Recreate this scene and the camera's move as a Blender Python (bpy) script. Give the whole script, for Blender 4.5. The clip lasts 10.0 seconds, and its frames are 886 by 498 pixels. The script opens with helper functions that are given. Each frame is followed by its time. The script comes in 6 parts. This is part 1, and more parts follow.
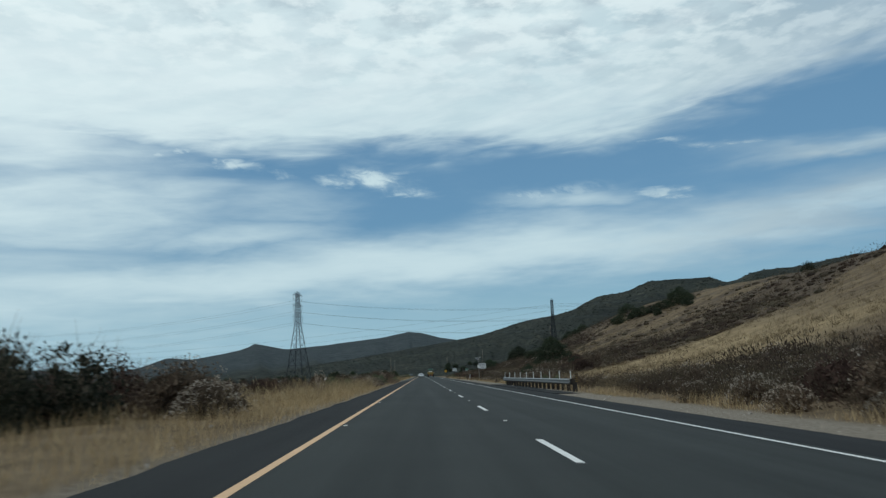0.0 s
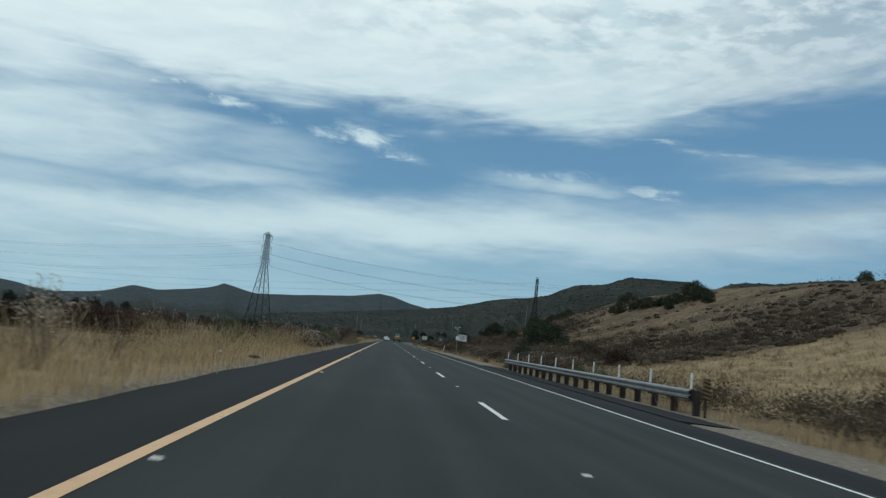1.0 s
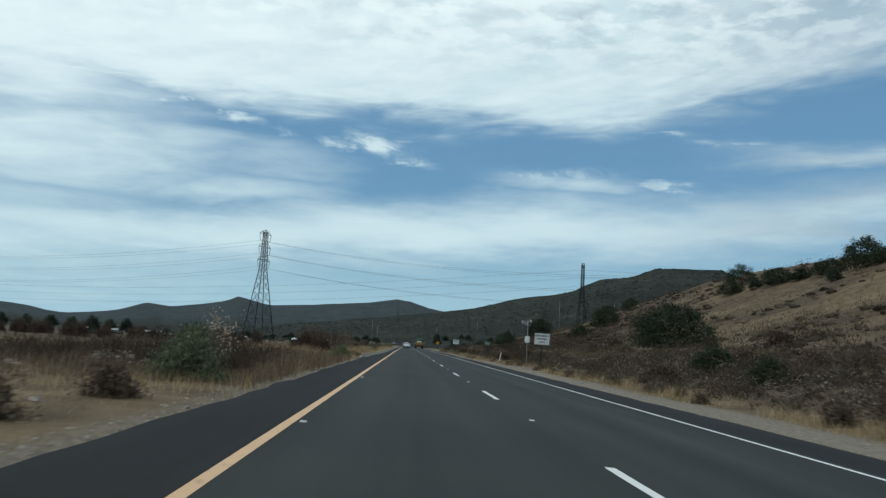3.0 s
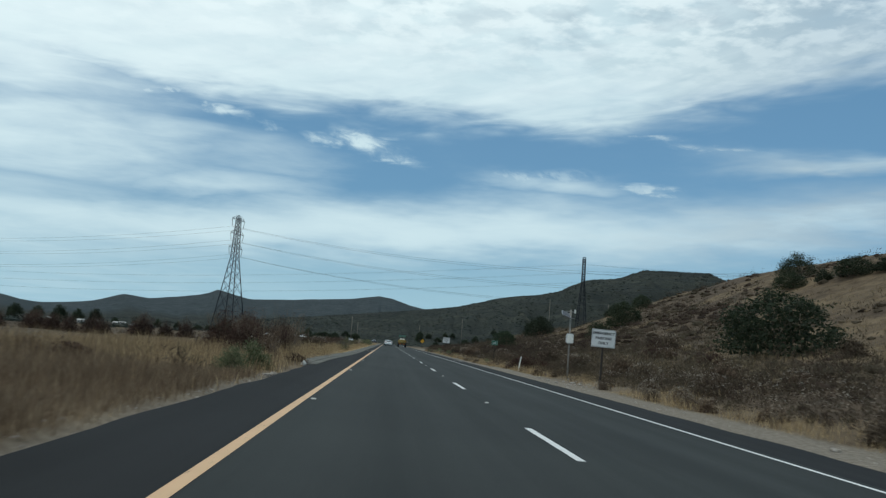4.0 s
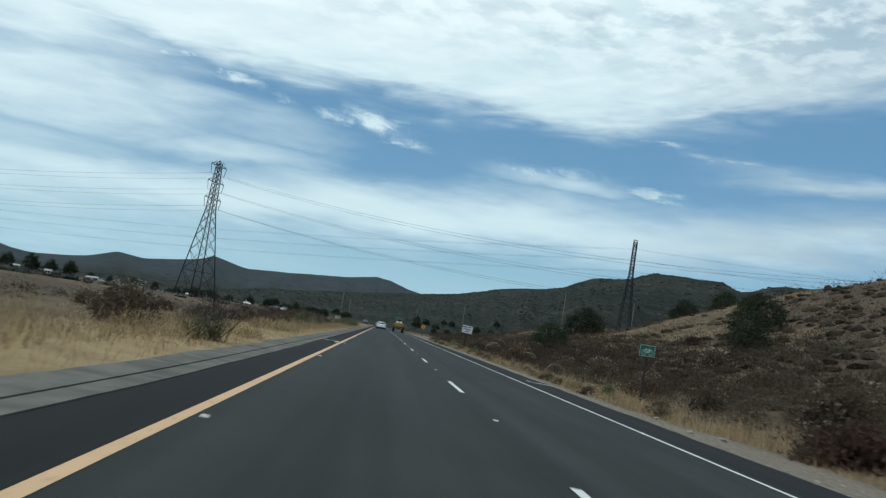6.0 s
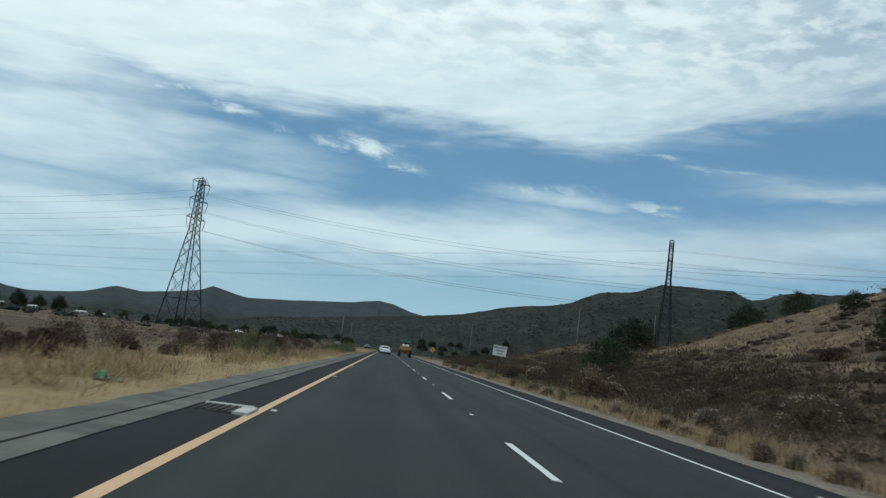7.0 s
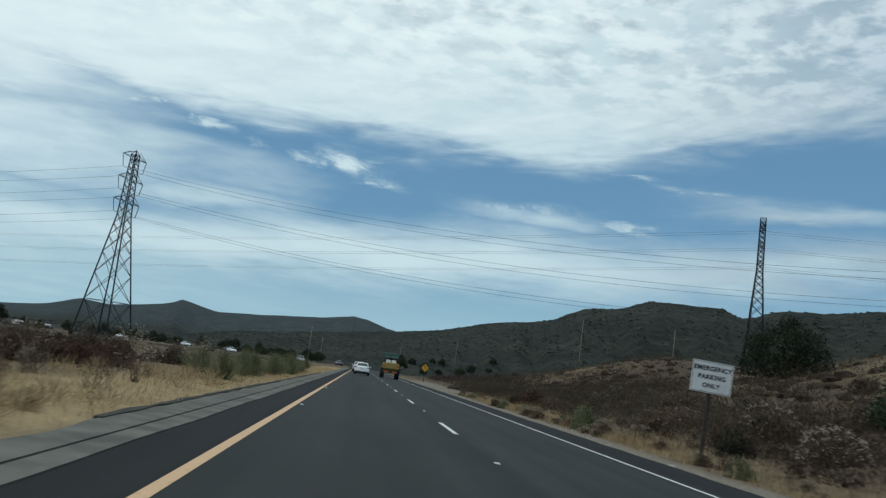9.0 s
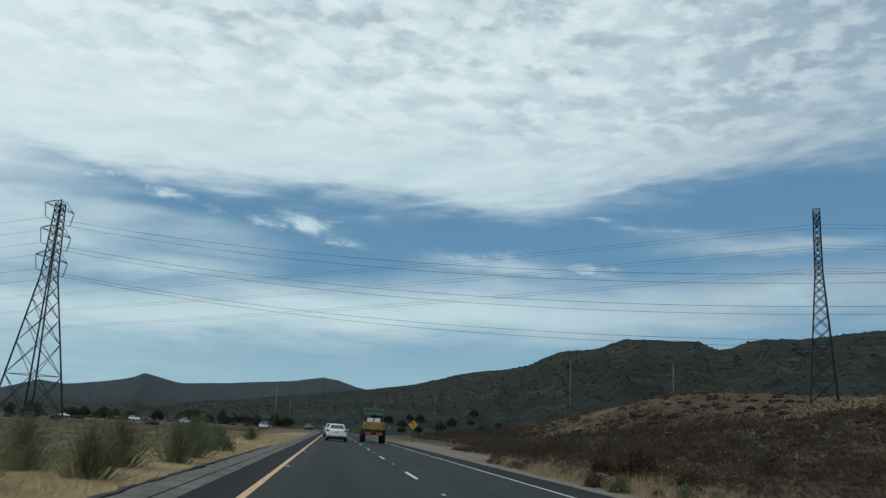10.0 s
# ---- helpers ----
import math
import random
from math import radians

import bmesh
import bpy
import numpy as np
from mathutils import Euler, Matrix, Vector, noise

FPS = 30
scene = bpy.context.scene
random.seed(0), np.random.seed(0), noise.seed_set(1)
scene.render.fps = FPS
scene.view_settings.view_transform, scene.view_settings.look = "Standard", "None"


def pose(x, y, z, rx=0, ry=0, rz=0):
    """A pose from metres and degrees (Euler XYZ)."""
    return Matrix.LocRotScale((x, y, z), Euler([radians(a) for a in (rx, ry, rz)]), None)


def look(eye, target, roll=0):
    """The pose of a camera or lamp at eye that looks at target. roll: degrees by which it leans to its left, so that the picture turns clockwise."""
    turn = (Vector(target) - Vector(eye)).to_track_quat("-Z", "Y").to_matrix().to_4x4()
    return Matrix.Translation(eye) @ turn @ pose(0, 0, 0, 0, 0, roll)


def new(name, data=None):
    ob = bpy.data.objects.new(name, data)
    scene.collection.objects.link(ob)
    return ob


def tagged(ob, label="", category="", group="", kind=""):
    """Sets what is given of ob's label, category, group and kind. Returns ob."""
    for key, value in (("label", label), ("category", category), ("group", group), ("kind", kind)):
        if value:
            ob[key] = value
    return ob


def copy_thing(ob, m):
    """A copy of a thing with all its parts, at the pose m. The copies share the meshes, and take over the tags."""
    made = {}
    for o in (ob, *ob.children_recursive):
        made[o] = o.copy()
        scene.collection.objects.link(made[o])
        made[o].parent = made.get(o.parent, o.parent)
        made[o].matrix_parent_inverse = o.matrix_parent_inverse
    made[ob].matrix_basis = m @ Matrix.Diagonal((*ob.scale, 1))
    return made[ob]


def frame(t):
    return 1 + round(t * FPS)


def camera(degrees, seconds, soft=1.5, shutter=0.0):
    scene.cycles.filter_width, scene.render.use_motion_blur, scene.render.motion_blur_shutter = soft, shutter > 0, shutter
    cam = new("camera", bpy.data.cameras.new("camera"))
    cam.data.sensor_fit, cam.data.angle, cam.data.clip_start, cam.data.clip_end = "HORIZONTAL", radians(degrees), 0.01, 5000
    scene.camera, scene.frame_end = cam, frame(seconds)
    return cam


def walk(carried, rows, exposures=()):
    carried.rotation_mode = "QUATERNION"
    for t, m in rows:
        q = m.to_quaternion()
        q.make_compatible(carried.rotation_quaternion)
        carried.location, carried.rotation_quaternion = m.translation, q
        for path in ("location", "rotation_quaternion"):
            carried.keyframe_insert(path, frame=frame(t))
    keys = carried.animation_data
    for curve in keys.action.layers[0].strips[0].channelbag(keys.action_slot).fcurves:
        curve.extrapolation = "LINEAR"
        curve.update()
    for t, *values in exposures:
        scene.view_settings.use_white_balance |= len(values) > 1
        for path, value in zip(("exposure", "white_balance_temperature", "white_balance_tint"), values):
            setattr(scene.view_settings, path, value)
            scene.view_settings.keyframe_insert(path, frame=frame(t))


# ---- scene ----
# ---------------------------------------------------------------- camera
cam = camera(56.15, 10.0, soft=1.3, shutter=0.16)
PATH = [
    (0, pose(-1.875, 0.04, 1.126, 98.539, 2.283, -1.458)),
    (0.5, pose(-2.035, 13.18, 1.123, 98.878, -3.418, -5.326)),
    (1, pose(-2.035, 26.05, 1.107, 96.509, -5.871, -3.861)),
    (1.5, pose(-2.029, 39.15, 1.142, 96.052, -5.697, -2.772)),
    (2, pose(-2.059, 52.26, 1.165, 96.257, -4.556, -2.536)),
    (2.5, pose(-2.152, 65.33, 1.192, 96.665, -3.080, -2.478)),
    (4, pose(-2.327, 103.06, 1.194, 96.648, -4.324, -3.820)),
    (4.5, pose(-2.326, 115.60, 1.189, 96.008, -7.681, -4.256)),
    (5, pose(-2.256, 128.00, 1.207, 95.733, -9.620, -4.438)),
    (6.5, pose(-2.016, 164.47, 1.229, 96.070, -8.728, -3.927)),
    (7, pose(-2.052, 176.61, 1.207, 97.281, -7.045, -3.982)),
    (7.5, pose(-2.084, 188.87, 1.231, 97.983, -5.471, -4.057)),
    (8, pose(-2.125, 201.22, 1.263, 98.230, -4.265, -4.316)),
    (8.5, pose(-2.208, 213.36, 1.234, 98.345, -5.214, -4.841)),
    (9, pose(-2.301, 225.92, 1.213, 98.687, -7.466, -5.728)),
    (9.5, pose(-2.368, 237.96, 1.223, 99.626, -5.865, -6.195)),
    (10, pose(-2.388, 250.50, 1.238, 102.524, -3.169, -7.456)),
]
walk(cam, PATH, exposures=[(0, -0.09), (1, -0.08), (2, 0.02), (4, 0.04), (4.5, 0.07), (5, 0.2), (6.5, 0.08), (7.5, 0.0), (8.5, 0.0), (10, -0.15)])

# ---------------------------------------------------------------- world, sun
SUN_EL, SUN_AZ = 56.0, -125.0        # degrees; azimuth from the way ahead (+y) towards +x


def build_world():
    w = bpy.data.worlds.new("sky")
    w.use_nodes = True
    scene.world = w
    nt = w.node_tree
    nodes, links = nt.nodes, nt.links
    nodes.clear()

    def put(sock, v):
        if isinstance(v, (int, float)):
            sock.default_value = v
        elif isinstance(v, tuple):
            sock.default_value = v
        else:
            links.new(v, sock)

    def mth(op, a, b=0.0, c=0.0, clamp=False):
        n = nodes.new("ShaderNodeMath")
        n.operation, n.use_clamp = op, clamp
        for i, v in enumerate((a, b, c)):
            put(n.inputs[i], v)
        return n.outputs[0]

    def noise_at(vec, scale, detail, rough=0.55, dist=0.0):
        n = nodes.new("ShaderNodeTexNoise")
        put(n.inputs["Vector"], vec)
        for k, v in (("Scale", scale), ("Detail", detail), ("Roughness", rough), ("Distortion", dist)):
            n.inputs[k].default_value = v
        return n.outputs[0]

    def comb(x, y, z=0.0):
        n = nodes.new("ShaderNodeCombineXYZ")
        for i, v in enumerate((x, y, z)):
            put(n.inputs[i], v)
        return n.outputs[0]

    def ramp(v, a, b):
        n = nodes.new("ShaderNodeMapRange")
        n.interpolation_type = "SMOOTHSTEP"
        put(n.inputs[0], v)
        n.inputs[1].default_value, n.inputs[2].default_value = a, b
        return n.outputs[0]

    def mixc(f, a, b):
        n = nodes.new("ShaderNodeMix")
        n.data_type = "RGBA"
        put(n.inputs[0], f)
        for s, v in ((n.inputs[6], a), (n.inputs[7], b)):
            put(s, (*v, 1.0) if isinstance(v, tuple) else v)
        return n.outputs[2]

    tc = nodes.new("ShaderNodeTexCoord").outputs["Generated"]
    sep = nodes.new("ShaderNodeSeparateXYZ")
    links.new(tc, sep.inputs[0])
    x, y, z = sep.outputs
    az = mth("MULTIPLY", mth("ARCTAN2", x, y), 57.2958)
    el = mth("MULTIPLY", mth("ARCSINE", z), 57.2958)
    # a flat cloud deck seen in perspective
    zz = mth("ADD", mth("MAXIMUM", z, 0.0), 0.07)
    deck = comb(mth("DIVIDE", x, zz), mth("DIVIDE", y, zz))
    streak = comb(mth("MULTIPLY", az, 0.035), mth("MULTIPLY", el, 0.16))
    n_warp = noise_at(streak, 2.2, 4.0)
    n_warp2 = noise_at(comb(mth("MULTIPLY", az, 0.05), mth("MULTIPLY", el, 0.2), 7.0), 2.6, 5.0)
    n_fine = noise_at(comb(mth("MULTIPLY", az, 0.10), mth("MULTIPLY", mth("SUBTRACT", el, mth("MULTIPLY", az, 0.06)), 0.55)), 2.0, 5.0, 0.52, 0.5)
    n_deck = noise_at(deck, 1.5, 7.0, 0.6, 0.5)
    n_cell = noise_at(deck, 5.6, 6.0, 0.56, 0.15)
    azw = mth("ADD", az, mth("MULTIPLY", mth("SUBTRACT", n_warp2, 0.5), 9.0))
    elw = mth("ADD", el, mth("MULTIPLY", mth("SUBTRACT", n_warp, 0.5), 4.2))
    elf = mth("ADD", elw, mth("MULTIPLY", mth("SUBTRACT", n_fine, 0.5), 2.0))

    n_curl = noise_at(comb(mth("MULTIPLY", az, 0.3), mth("MULTIPLY", el, 0.7), 3.0), 1.6, 6.0, 0.65, 0.4)
    azs = mth("ADD", az, mth("MULTIPLY", mth("SUBTRACT", n_curl, 0.5), 3.2))
    els = mth("ADD", el, mth("MULTIPLY", mth("SUBTRACT", n_fine, 0.5), 1.5))
    ell = mth("ADD", elw, mth("MULTIPLY", mth("SUBTRACT", n_fine, 0.5), 0.7))

    def blob(a0, e0, ra, re, tilt=0.0, weight=1.0, over=None):
        """A patch of cloud at a bearing and height: broad veils are drawn out far, wisps keep their place."""
        u, v = over or (azw, ell)
        a = mth("SUBTRACT", u, a0)
        e = mth("SUBTRACT", v, mth("ADD", mth("MULTIPLY", a, tilt), e0))
        q = mth("ADD", mth("POWER", mth("ABSOLUTE", mth("DIVIDE", a, ra)), 2.0), mth("POWER", mth("ABSOLUTE", mth("DIVIDE", e, re)), 2.0))
        return mth("MULTIPLY", mth("EXPONENT", mth("MULTIPLY", q, -1.0)), weight)

    wisp = (azs, els)
    n_tear = noise_at(comb(mth("MULTIPLY", az, 0.5), mth("MULTIPLY", mth("ADD", el, mth("MULTIPLY", az, 0.2)), 0.95), 9.0), 1.3, 5.0, 0.6, 0.5)
    parts = [
        mth("MULTIPLY", ramp(mth("SUBTRACT", elf, mth("MULTIPLY", ramp(az, 12.0, 32.0), 3.0)), 13.6, 17.2), mth("SUBTRACT", 0.86, mth("MULTIPLY", ramp(az, 14.0, 38.0), 0.3))),     # the great bank overhead
        blob(29.0, 13.2, 8.0, 0.8, 0.0, 0.62),
        blob(10.5, 11.3, 5.5, 1.0, 0.0, 0.60),
        blob(-25.0, 11.3, 14.0, 3.4, 0.0, 0.80),
        blob(-27.0, 15.5, 13.0, 3.2, -0.1, 0.80),
        blob(-12.0, 9.6, 7.0, 1.6, 0.05, 0.58),
        blob(-10.5, 11.8, 7.0, 1.6, 0.0, 0.42),
        blob(-17.0, 12.4, 8.0, 1.7, -0.03, 0.62),
        blob(0.0, 7.6, 60.0, 2.2, 0.06, 0.86),           # long pale band over the hills
        blob(25.0, 7.2, 12.0, 0.7, -0.03, 0.35),
        blob(-25.0, 6.0, 18.0, 4.0, 0.0, 0.62),
    ]
    total = parts[0]
    for q in parts[1:]:
        total = mth("MAXIMUM", total, q)
    clear_gap = mth("MAXIMUM", blob(-13.5, 14.1, 5.0, 0.5, -0.05, 0.4, wisp), blob(-14.0, 8.4, 4.5, 0.5, 0.08, 0.3, wisp))
    total = mth("MULTIPLY", total, mth("SUBTRACT", 1.0, clear_gap))
    torn = mth("ADD", 0.45, mth("MULTIPLY", ramp(n_tear, 0.36, 0.62), 0.55))
    for q in ((-5.4, 13.3, 1.5, 0.42, -0.1, 0.70), (-2.7, 13.35, 2.1, 0.75, -0.22, 0.98), (-0.7, 12.5, 1.8, 0.36, -0.08, 0.75), (-1.0, 14.0, 1.0, 0.25, 0.0, 0.35),
              (-16.6, 15.1, 1.9, 0.40, 0.05, 0.72), (-12.4, 14.5, 2.0, 0.42, -0.14, 0.74), (-9.5, 13.9, 1.5, 0.25, -0.1, 0.5),
              (17.1, 14.8, 1.8, 0.22, -0.03, 0.62), (21.4, 14.1, 3.2, 0.26, -0.08, 0.62), (17.2, 11.35, 2.4, 0.34, -0.1, 0.70), (9.5, 11.9, 4.5, 0.55, 0.03, 0.60)):
        total = mth("MAXIMUM", total, mth("MULTIPLY", blob(*q, wisp), torn))
    # break the cover up: soft large patches, finer grain
    patch = mth("MULTIPLY", mth("SUBTRACT", n_deck, 0.5), 0.5)
    grain = mth("MULTIPLY", mth("SUBTRACT", n_fine, 0.5), mth("ADD", 0.16, mth("MULTIPLY", mth("MULTIPLY", ramp(el, 22.0, 14.0), ramp(el, 7.0, 12.0)), 0.35)))
    cover = mth("ADD", mth("ADD", total, patch), mth("MULTIPLY", grain, mth("ADD", total, 0.25)))
    cover = ramp(cover, 0.0, 1.02)
    sky = nodes.new("ShaderNodeTexSky")
    sky.sky_type = "NISHITA"
    sky.sun_disc = False
    sky.sun_elevation, sky.sun_rotation = radians(SUN_EL), radians(SUN_AZ)
    sky.air_density, sky.dust_density, sky.ozone_density = 1.0, 0.6, 1.6
    clear = nodes.new("ShaderNodeVectorMath")
    clear.operation = "MULTIPLY"
    links.new(sky.outputs[0], clear.inputs[0])
    clear.inputs[1].default_value = (0.050, 0.072, 0.078)
    haze = ramp(el, 9.0, 1.0)
    veil = mixc(0.5, clear.outputs[0], (0.165, 0.355, 0.56))
    base = mixc(mth("MULTIPLY", haze, 0.85), veil, (0.36, 0.57, 0.68))
    shade = ramp(mth("ADD", mth("MULTIPLY", n_cell, 0.8), mth("MULTIPLY", n_deck, 0.3)), 0.46, 0.66)
    shade = mth("MULTIPLY", shade, ramp(mth("ADD", el, mth("MULTIPLY", az, 0.08)), 16.5, 28.0))
    side = mth("MULTIPLY", ramp(az, 6.0, 34.0), 0.85)
    shade = mth("MAXIMUM", shade, mth("MULTIPLY", side, ramp(n_deck, 0.3, 0.6)))
    white = mixc(shade, (0.595, 0.765, 0.82), (0.37, 0.485, 0.56))
    glow = ramp(mth("SUBTRACT", el, mth("MULTIPLY", az, 0.3)), 13.0, 28.0)
    white = mixc(mth("MULTIPLY", glow, mth("SUBTRACT", 0.55, mth("MULTIPLY", shade, 0.4))), white, (0.83, 0.965, 0.985))
    puff = mth("MULTIPLY", ramp(noise_at(deck, 10.0, 5.0, 0.55, 0.1), 0.42, 0.62), mth("MULTIPLY", ramp(el, 16.0, 24.0), 0.75))
    white = mixc(puff, white, (0.86, 0.985, 1.0))
    comb_out = comb(mth("MULTIPLY", mth("ADD", az, mth("MULTIPLY", el, 0.4)), 0.06), mth("MULTIPLY", mth("SUBTRACT", el, mth("MULTIPLY", az, 0.28)), 0.42), 5.0)
    streaks = ramp(noise_at(comb_out, 1.2, 4.0, 0.5, 0.4), 0.36, 0.70)
    white = mixc(mth("MULTIPLY", mth("MULTIPLY", streaks, ramp(el, 13.5, 17.0)), mth("SUBTRACT", 0.5, mth("MULTIPLY", ramp(el, 20.0, 27.0), 0.35))), white, (0.80, 0.93, 0.955))
    col = mixc(cover, base, white)
    bg = nodes.new("ShaderNodeBackground")
    links.new(col, bg.inputs[0])
    bg.inputs[1].default_value = 1.0
    out = nodes.new("ShaderNodeOutputWorld")
    links.new(bg.outputs[0], out.inputs[0])


build_world()
sun = new("sun", bpy.data.lights.new("sun", "SUN"))
sun.data.energy, sun.data.angle, sun.data.color = 0.9, radians(14), (1.0, 0.97, 0.92)
sa, se = radians(SUN_AZ), radians(SUN_EL)
sun.matrix_world = look((60 * math.sin(sa) * math.cos(se), 60 * math.cos(sa) * math.cos(se), 60 * math.sin(se)), (0, 0, 0))

# ---------------------------------------------------------------- materials


def material(name, build, rough=0.8, metal=0.0, spec=0.3):
    m = bpy.data.materials.new(name)
    m.use_nodes = True
    nt = m.node_tree
    b = nt.nodes["Principled BSDF"]
    b.inputs["Roughness"].default_value = rough
    b.inputs["Metallic"].default_value = metal
    b.inputs["Specular IOR Level"].default_value = spec
    build(nt, b)
    return m


def tex(nt, scale, detail=4.0, coord="Object", rough=0.55, stretch=None):
    tc = nt.nodes.new("ShaderNodeTexCoord")
    n = nt.nodes.new("ShaderNodeTexNoise")
    n.inputs["Scale"].default_value, n.inputs["Detail"].default_value = scale, detail
    n.inputs["Roughness"].default_value = rough
    src = tc.outputs[coord]
    if stretch:
        mp = nt.nodes.new("ShaderNodeMapping")
        mp.inputs["Scale"].default_value = stretch
        nt.links.new(src, mp.inputs[0])
        src = mp.outputs[0]
    nt.links.new(src, n.inputs["Vector"])
    return n.outputs[0]


def ramp_c(nt, fac, stops):
    r = nt.nodes.new("ShaderNodeValToRGB")
    els = r.color_ramp.elements
    while len(els) < len(stops):
        els.new(0.5)
    for e, (p, c) in zip(els, stops):
        e.position, e.color = p, (*c, 1.0)
    nt.links.new(fac, r.inputs[0])
    return r.outputs[0]


def mix_c(nt, fac, a, b, mode="MIX"):
    n = nt.nodes.new("ShaderNodeMix")
    n.data_type, n.blend_type = "RGBA", mode
    for s, v in ((n.inputs[0], fac), (n.inputs[6], a), (n.inputs[7], b)):
        if isinstance(v, (int, float)):
            s.default_value = v
        elif isinstance(v, tuple):
            s.default_value = (*v, 1.0)
        else:
            nt.links.new(v, s)
    return n.outputs[2]


def bump(nt, b, height, strength=0.4, dist=0.02):
    n = nt.nodes.new("ShaderNodeBump")
    n.inputs["Strength"].default_value, n.inputs["Distance"].default_value = strength, dist
    nt.links.new(height, n.inputs["Height"])
    nt.links.new(n.outputs[0], b.inputs["Normal"])


def speckled(c1, c2, scale=6.0, fine=60.0, strength=0.3, dist=0.01, island=False, obj=False):
    """Two colours mixed by coarse noise, with fine grain and, for leaves and the like, a shift from piece to piece."""
    def build(nt, b):
        col = ramp_c(nt, tex(nt, scale), [(0.35, c1), (0.65, c2)])
        g = tex(nt, fine, 3.0)
        col = mix_c(nt, 0.25, col, ramp_c(nt, g, [(0.3, (0.45, 0.45, 0.45)), (0.7, (1.0, 1.0, 1.0))]), "MULTIPLY")
        if island or obj:
            n = nt.nodes.new("ShaderNodeNewGeometry" if island else "ShaderNodeObjectInfo")
            r = n.outputs["Random Per Island" if island else "Random"]
            col = mix_c(nt, 0.8, col, ramp_c(nt, r, [(0.0, (0.55, 0.55, 0.55)), (0.5, (1.0, 1.0, 1.0)), (1.0, (1.5, 1.45, 1.35))]), "MULTIPLY")
        nt.links.new(col, b.inputs["Base Color"])
        if strength:
            bump(nt, b, g, strength, dist)
    return build


def leafy(stops, thin=True):
    """Leaf colours: each leaf takes its own from the ramp, and each plant leans to its own shade."""
    def build(nt, b):
        g = nt.nodes.new("ShaderNodeNewGeometry").outputs["Random Per Island"]
        o = nt.nodes.new("ShaderNodeObjectInfo").outputs["Random"]
        col = ramp_c(nt, g, stops)
        col = mix_c(nt, 0.7, col, ramp_c(nt, o, [(0.0, (0.6, 0.62, 0.6)), (0.5, (1.0, 1.0, 1.0)), (1.0, (1.35, 1.25, 1.15))]), "MULTIPLY")
        if thin:
            leaf_light(nt, b, col)
        else:
            nt.links.new(col, b.inputs["Base Color"])
    return build


def leaf_light(nt, b, col):
    """Thin dry leaves let half of the light through."""
    nt.links.new(col, b.inputs["Base Color"])
    back = nt.nodes.new("ShaderNodeBsdfTranslucent")
    nt.links.new(col, back.inputs[0])
    both = nt.nodes.new("ShaderNodeMixShader")
    both.inputs[0].default_value = 0.45
    nt.links.new(b.outputs[0], both.inputs[1])
    nt.links.new(back.outputs[0], both.inputs[2])
    nt.links.new(both.outputs[0], nt.nodes["Material Output"].inputs[0])


def patchy_leaf(stops):
    """Brush whose shade goes with the plant, from dark rust to straw, and a little with the leaf."""
    def build(nt, b):
        a = nt.nodes.new("ShaderNodeAttribute")
        a.attribute_name = "tone"
        g = nt.nodes.new("ShaderNodeNewGeometry").outputs["Random Per Island"]
        col = mix_c(nt, 1.0, ramp_c(nt, a.outputs["Fac"], stops), ramp_c(nt, g, [(0.0, (0.82, 0.82, 0.82)), (1.0, (1.18, 1.17, 1.15))]), "MULTIPLY")
        leaf_light(nt, b, col)
    return build


def asphalt(base, light, lanes):
    def build(nt, b):
        tc = nt.nodes.new("ShaderNodeTexCoord")
        long_ = tex(nt, 1.0, 5.0, stretch=(1.6, 0.035, 1.0))
        col = ramp_c(nt, long_, [(0.3, base), (0.75, light)])
        blot = tex(nt, 0.22, 4.0)
        col = mix_c(nt, 0.5, col, ramp_c(nt, blot, [(0.35, (0.72, 0.72, 0.74)), (0.65, (1.1, 1.1, 1.08))]), "MULTIPLY")
        grit = tex(nt, 85.0, 2.0)
        col = mix_c(nt, 0.55, col, ramp_c(nt, grit, [(0.3, (0.5, 0.5, 0.5)), (0.72, (1.35, 1.35, 1.35))]), "MULTIPLY")
        if lanes:      # darker oil strip down each lane, paler worn wheel tracks
            sep = nt.nodes.new("ShaderNodeSeparateXYZ")
            nt.links.new(tc.outputs["Object"], sep.inputs[0])
            s = nt.nodes.new("ShaderNodeMath")
            s.operation = "SINE"
            m = nt.nodes.new("ShaderNodeMath")
            m.operation, m.inputs[1].default_value = "MULTIPLY", 3.5
            nt.links.new(sep.outputs[0], m.inputs[0])
            nt.links.new(m.outputs[0], s.inputs[0])
            col = mix_c(nt, 0.35, col, ramp_c(nt, s.outputs[0], [(0.0, (0.78, 0.78, 0.78)), (1.0, (1.15, 1.15, 1.15))]), "MULTIPLY")
        nt.links.new(col, b.inputs["Base Color"])
        bump(nt, b, grit, 0.35, 0.004)
    return build


def worn_paint(c, under):
    def build(nt, b):
        w = tex(nt, 9.0, 6.0, rough=0.7)
        col = mix_c(nt, ramp_c(nt, w, [(0.28, (1.0, 1.0, 1.0)), (0.40, (0.0, 0.0, 0.0))]), c, under)
        d = tex(nt, 1.3, 4.0)
        col = mix_c(nt, 0.4, col, ramp_c(nt, d, [(0.3, (0.75, 0.74, 0.72)), (0.7, (1.0, 1.0, 1.0))]), "MULTIPLY")
        nt.links.new(col, b.inputs["Base Color"])
        bump(nt, b, tex(nt, 85.0, 2.0), 0.3, 0.003)
    return build


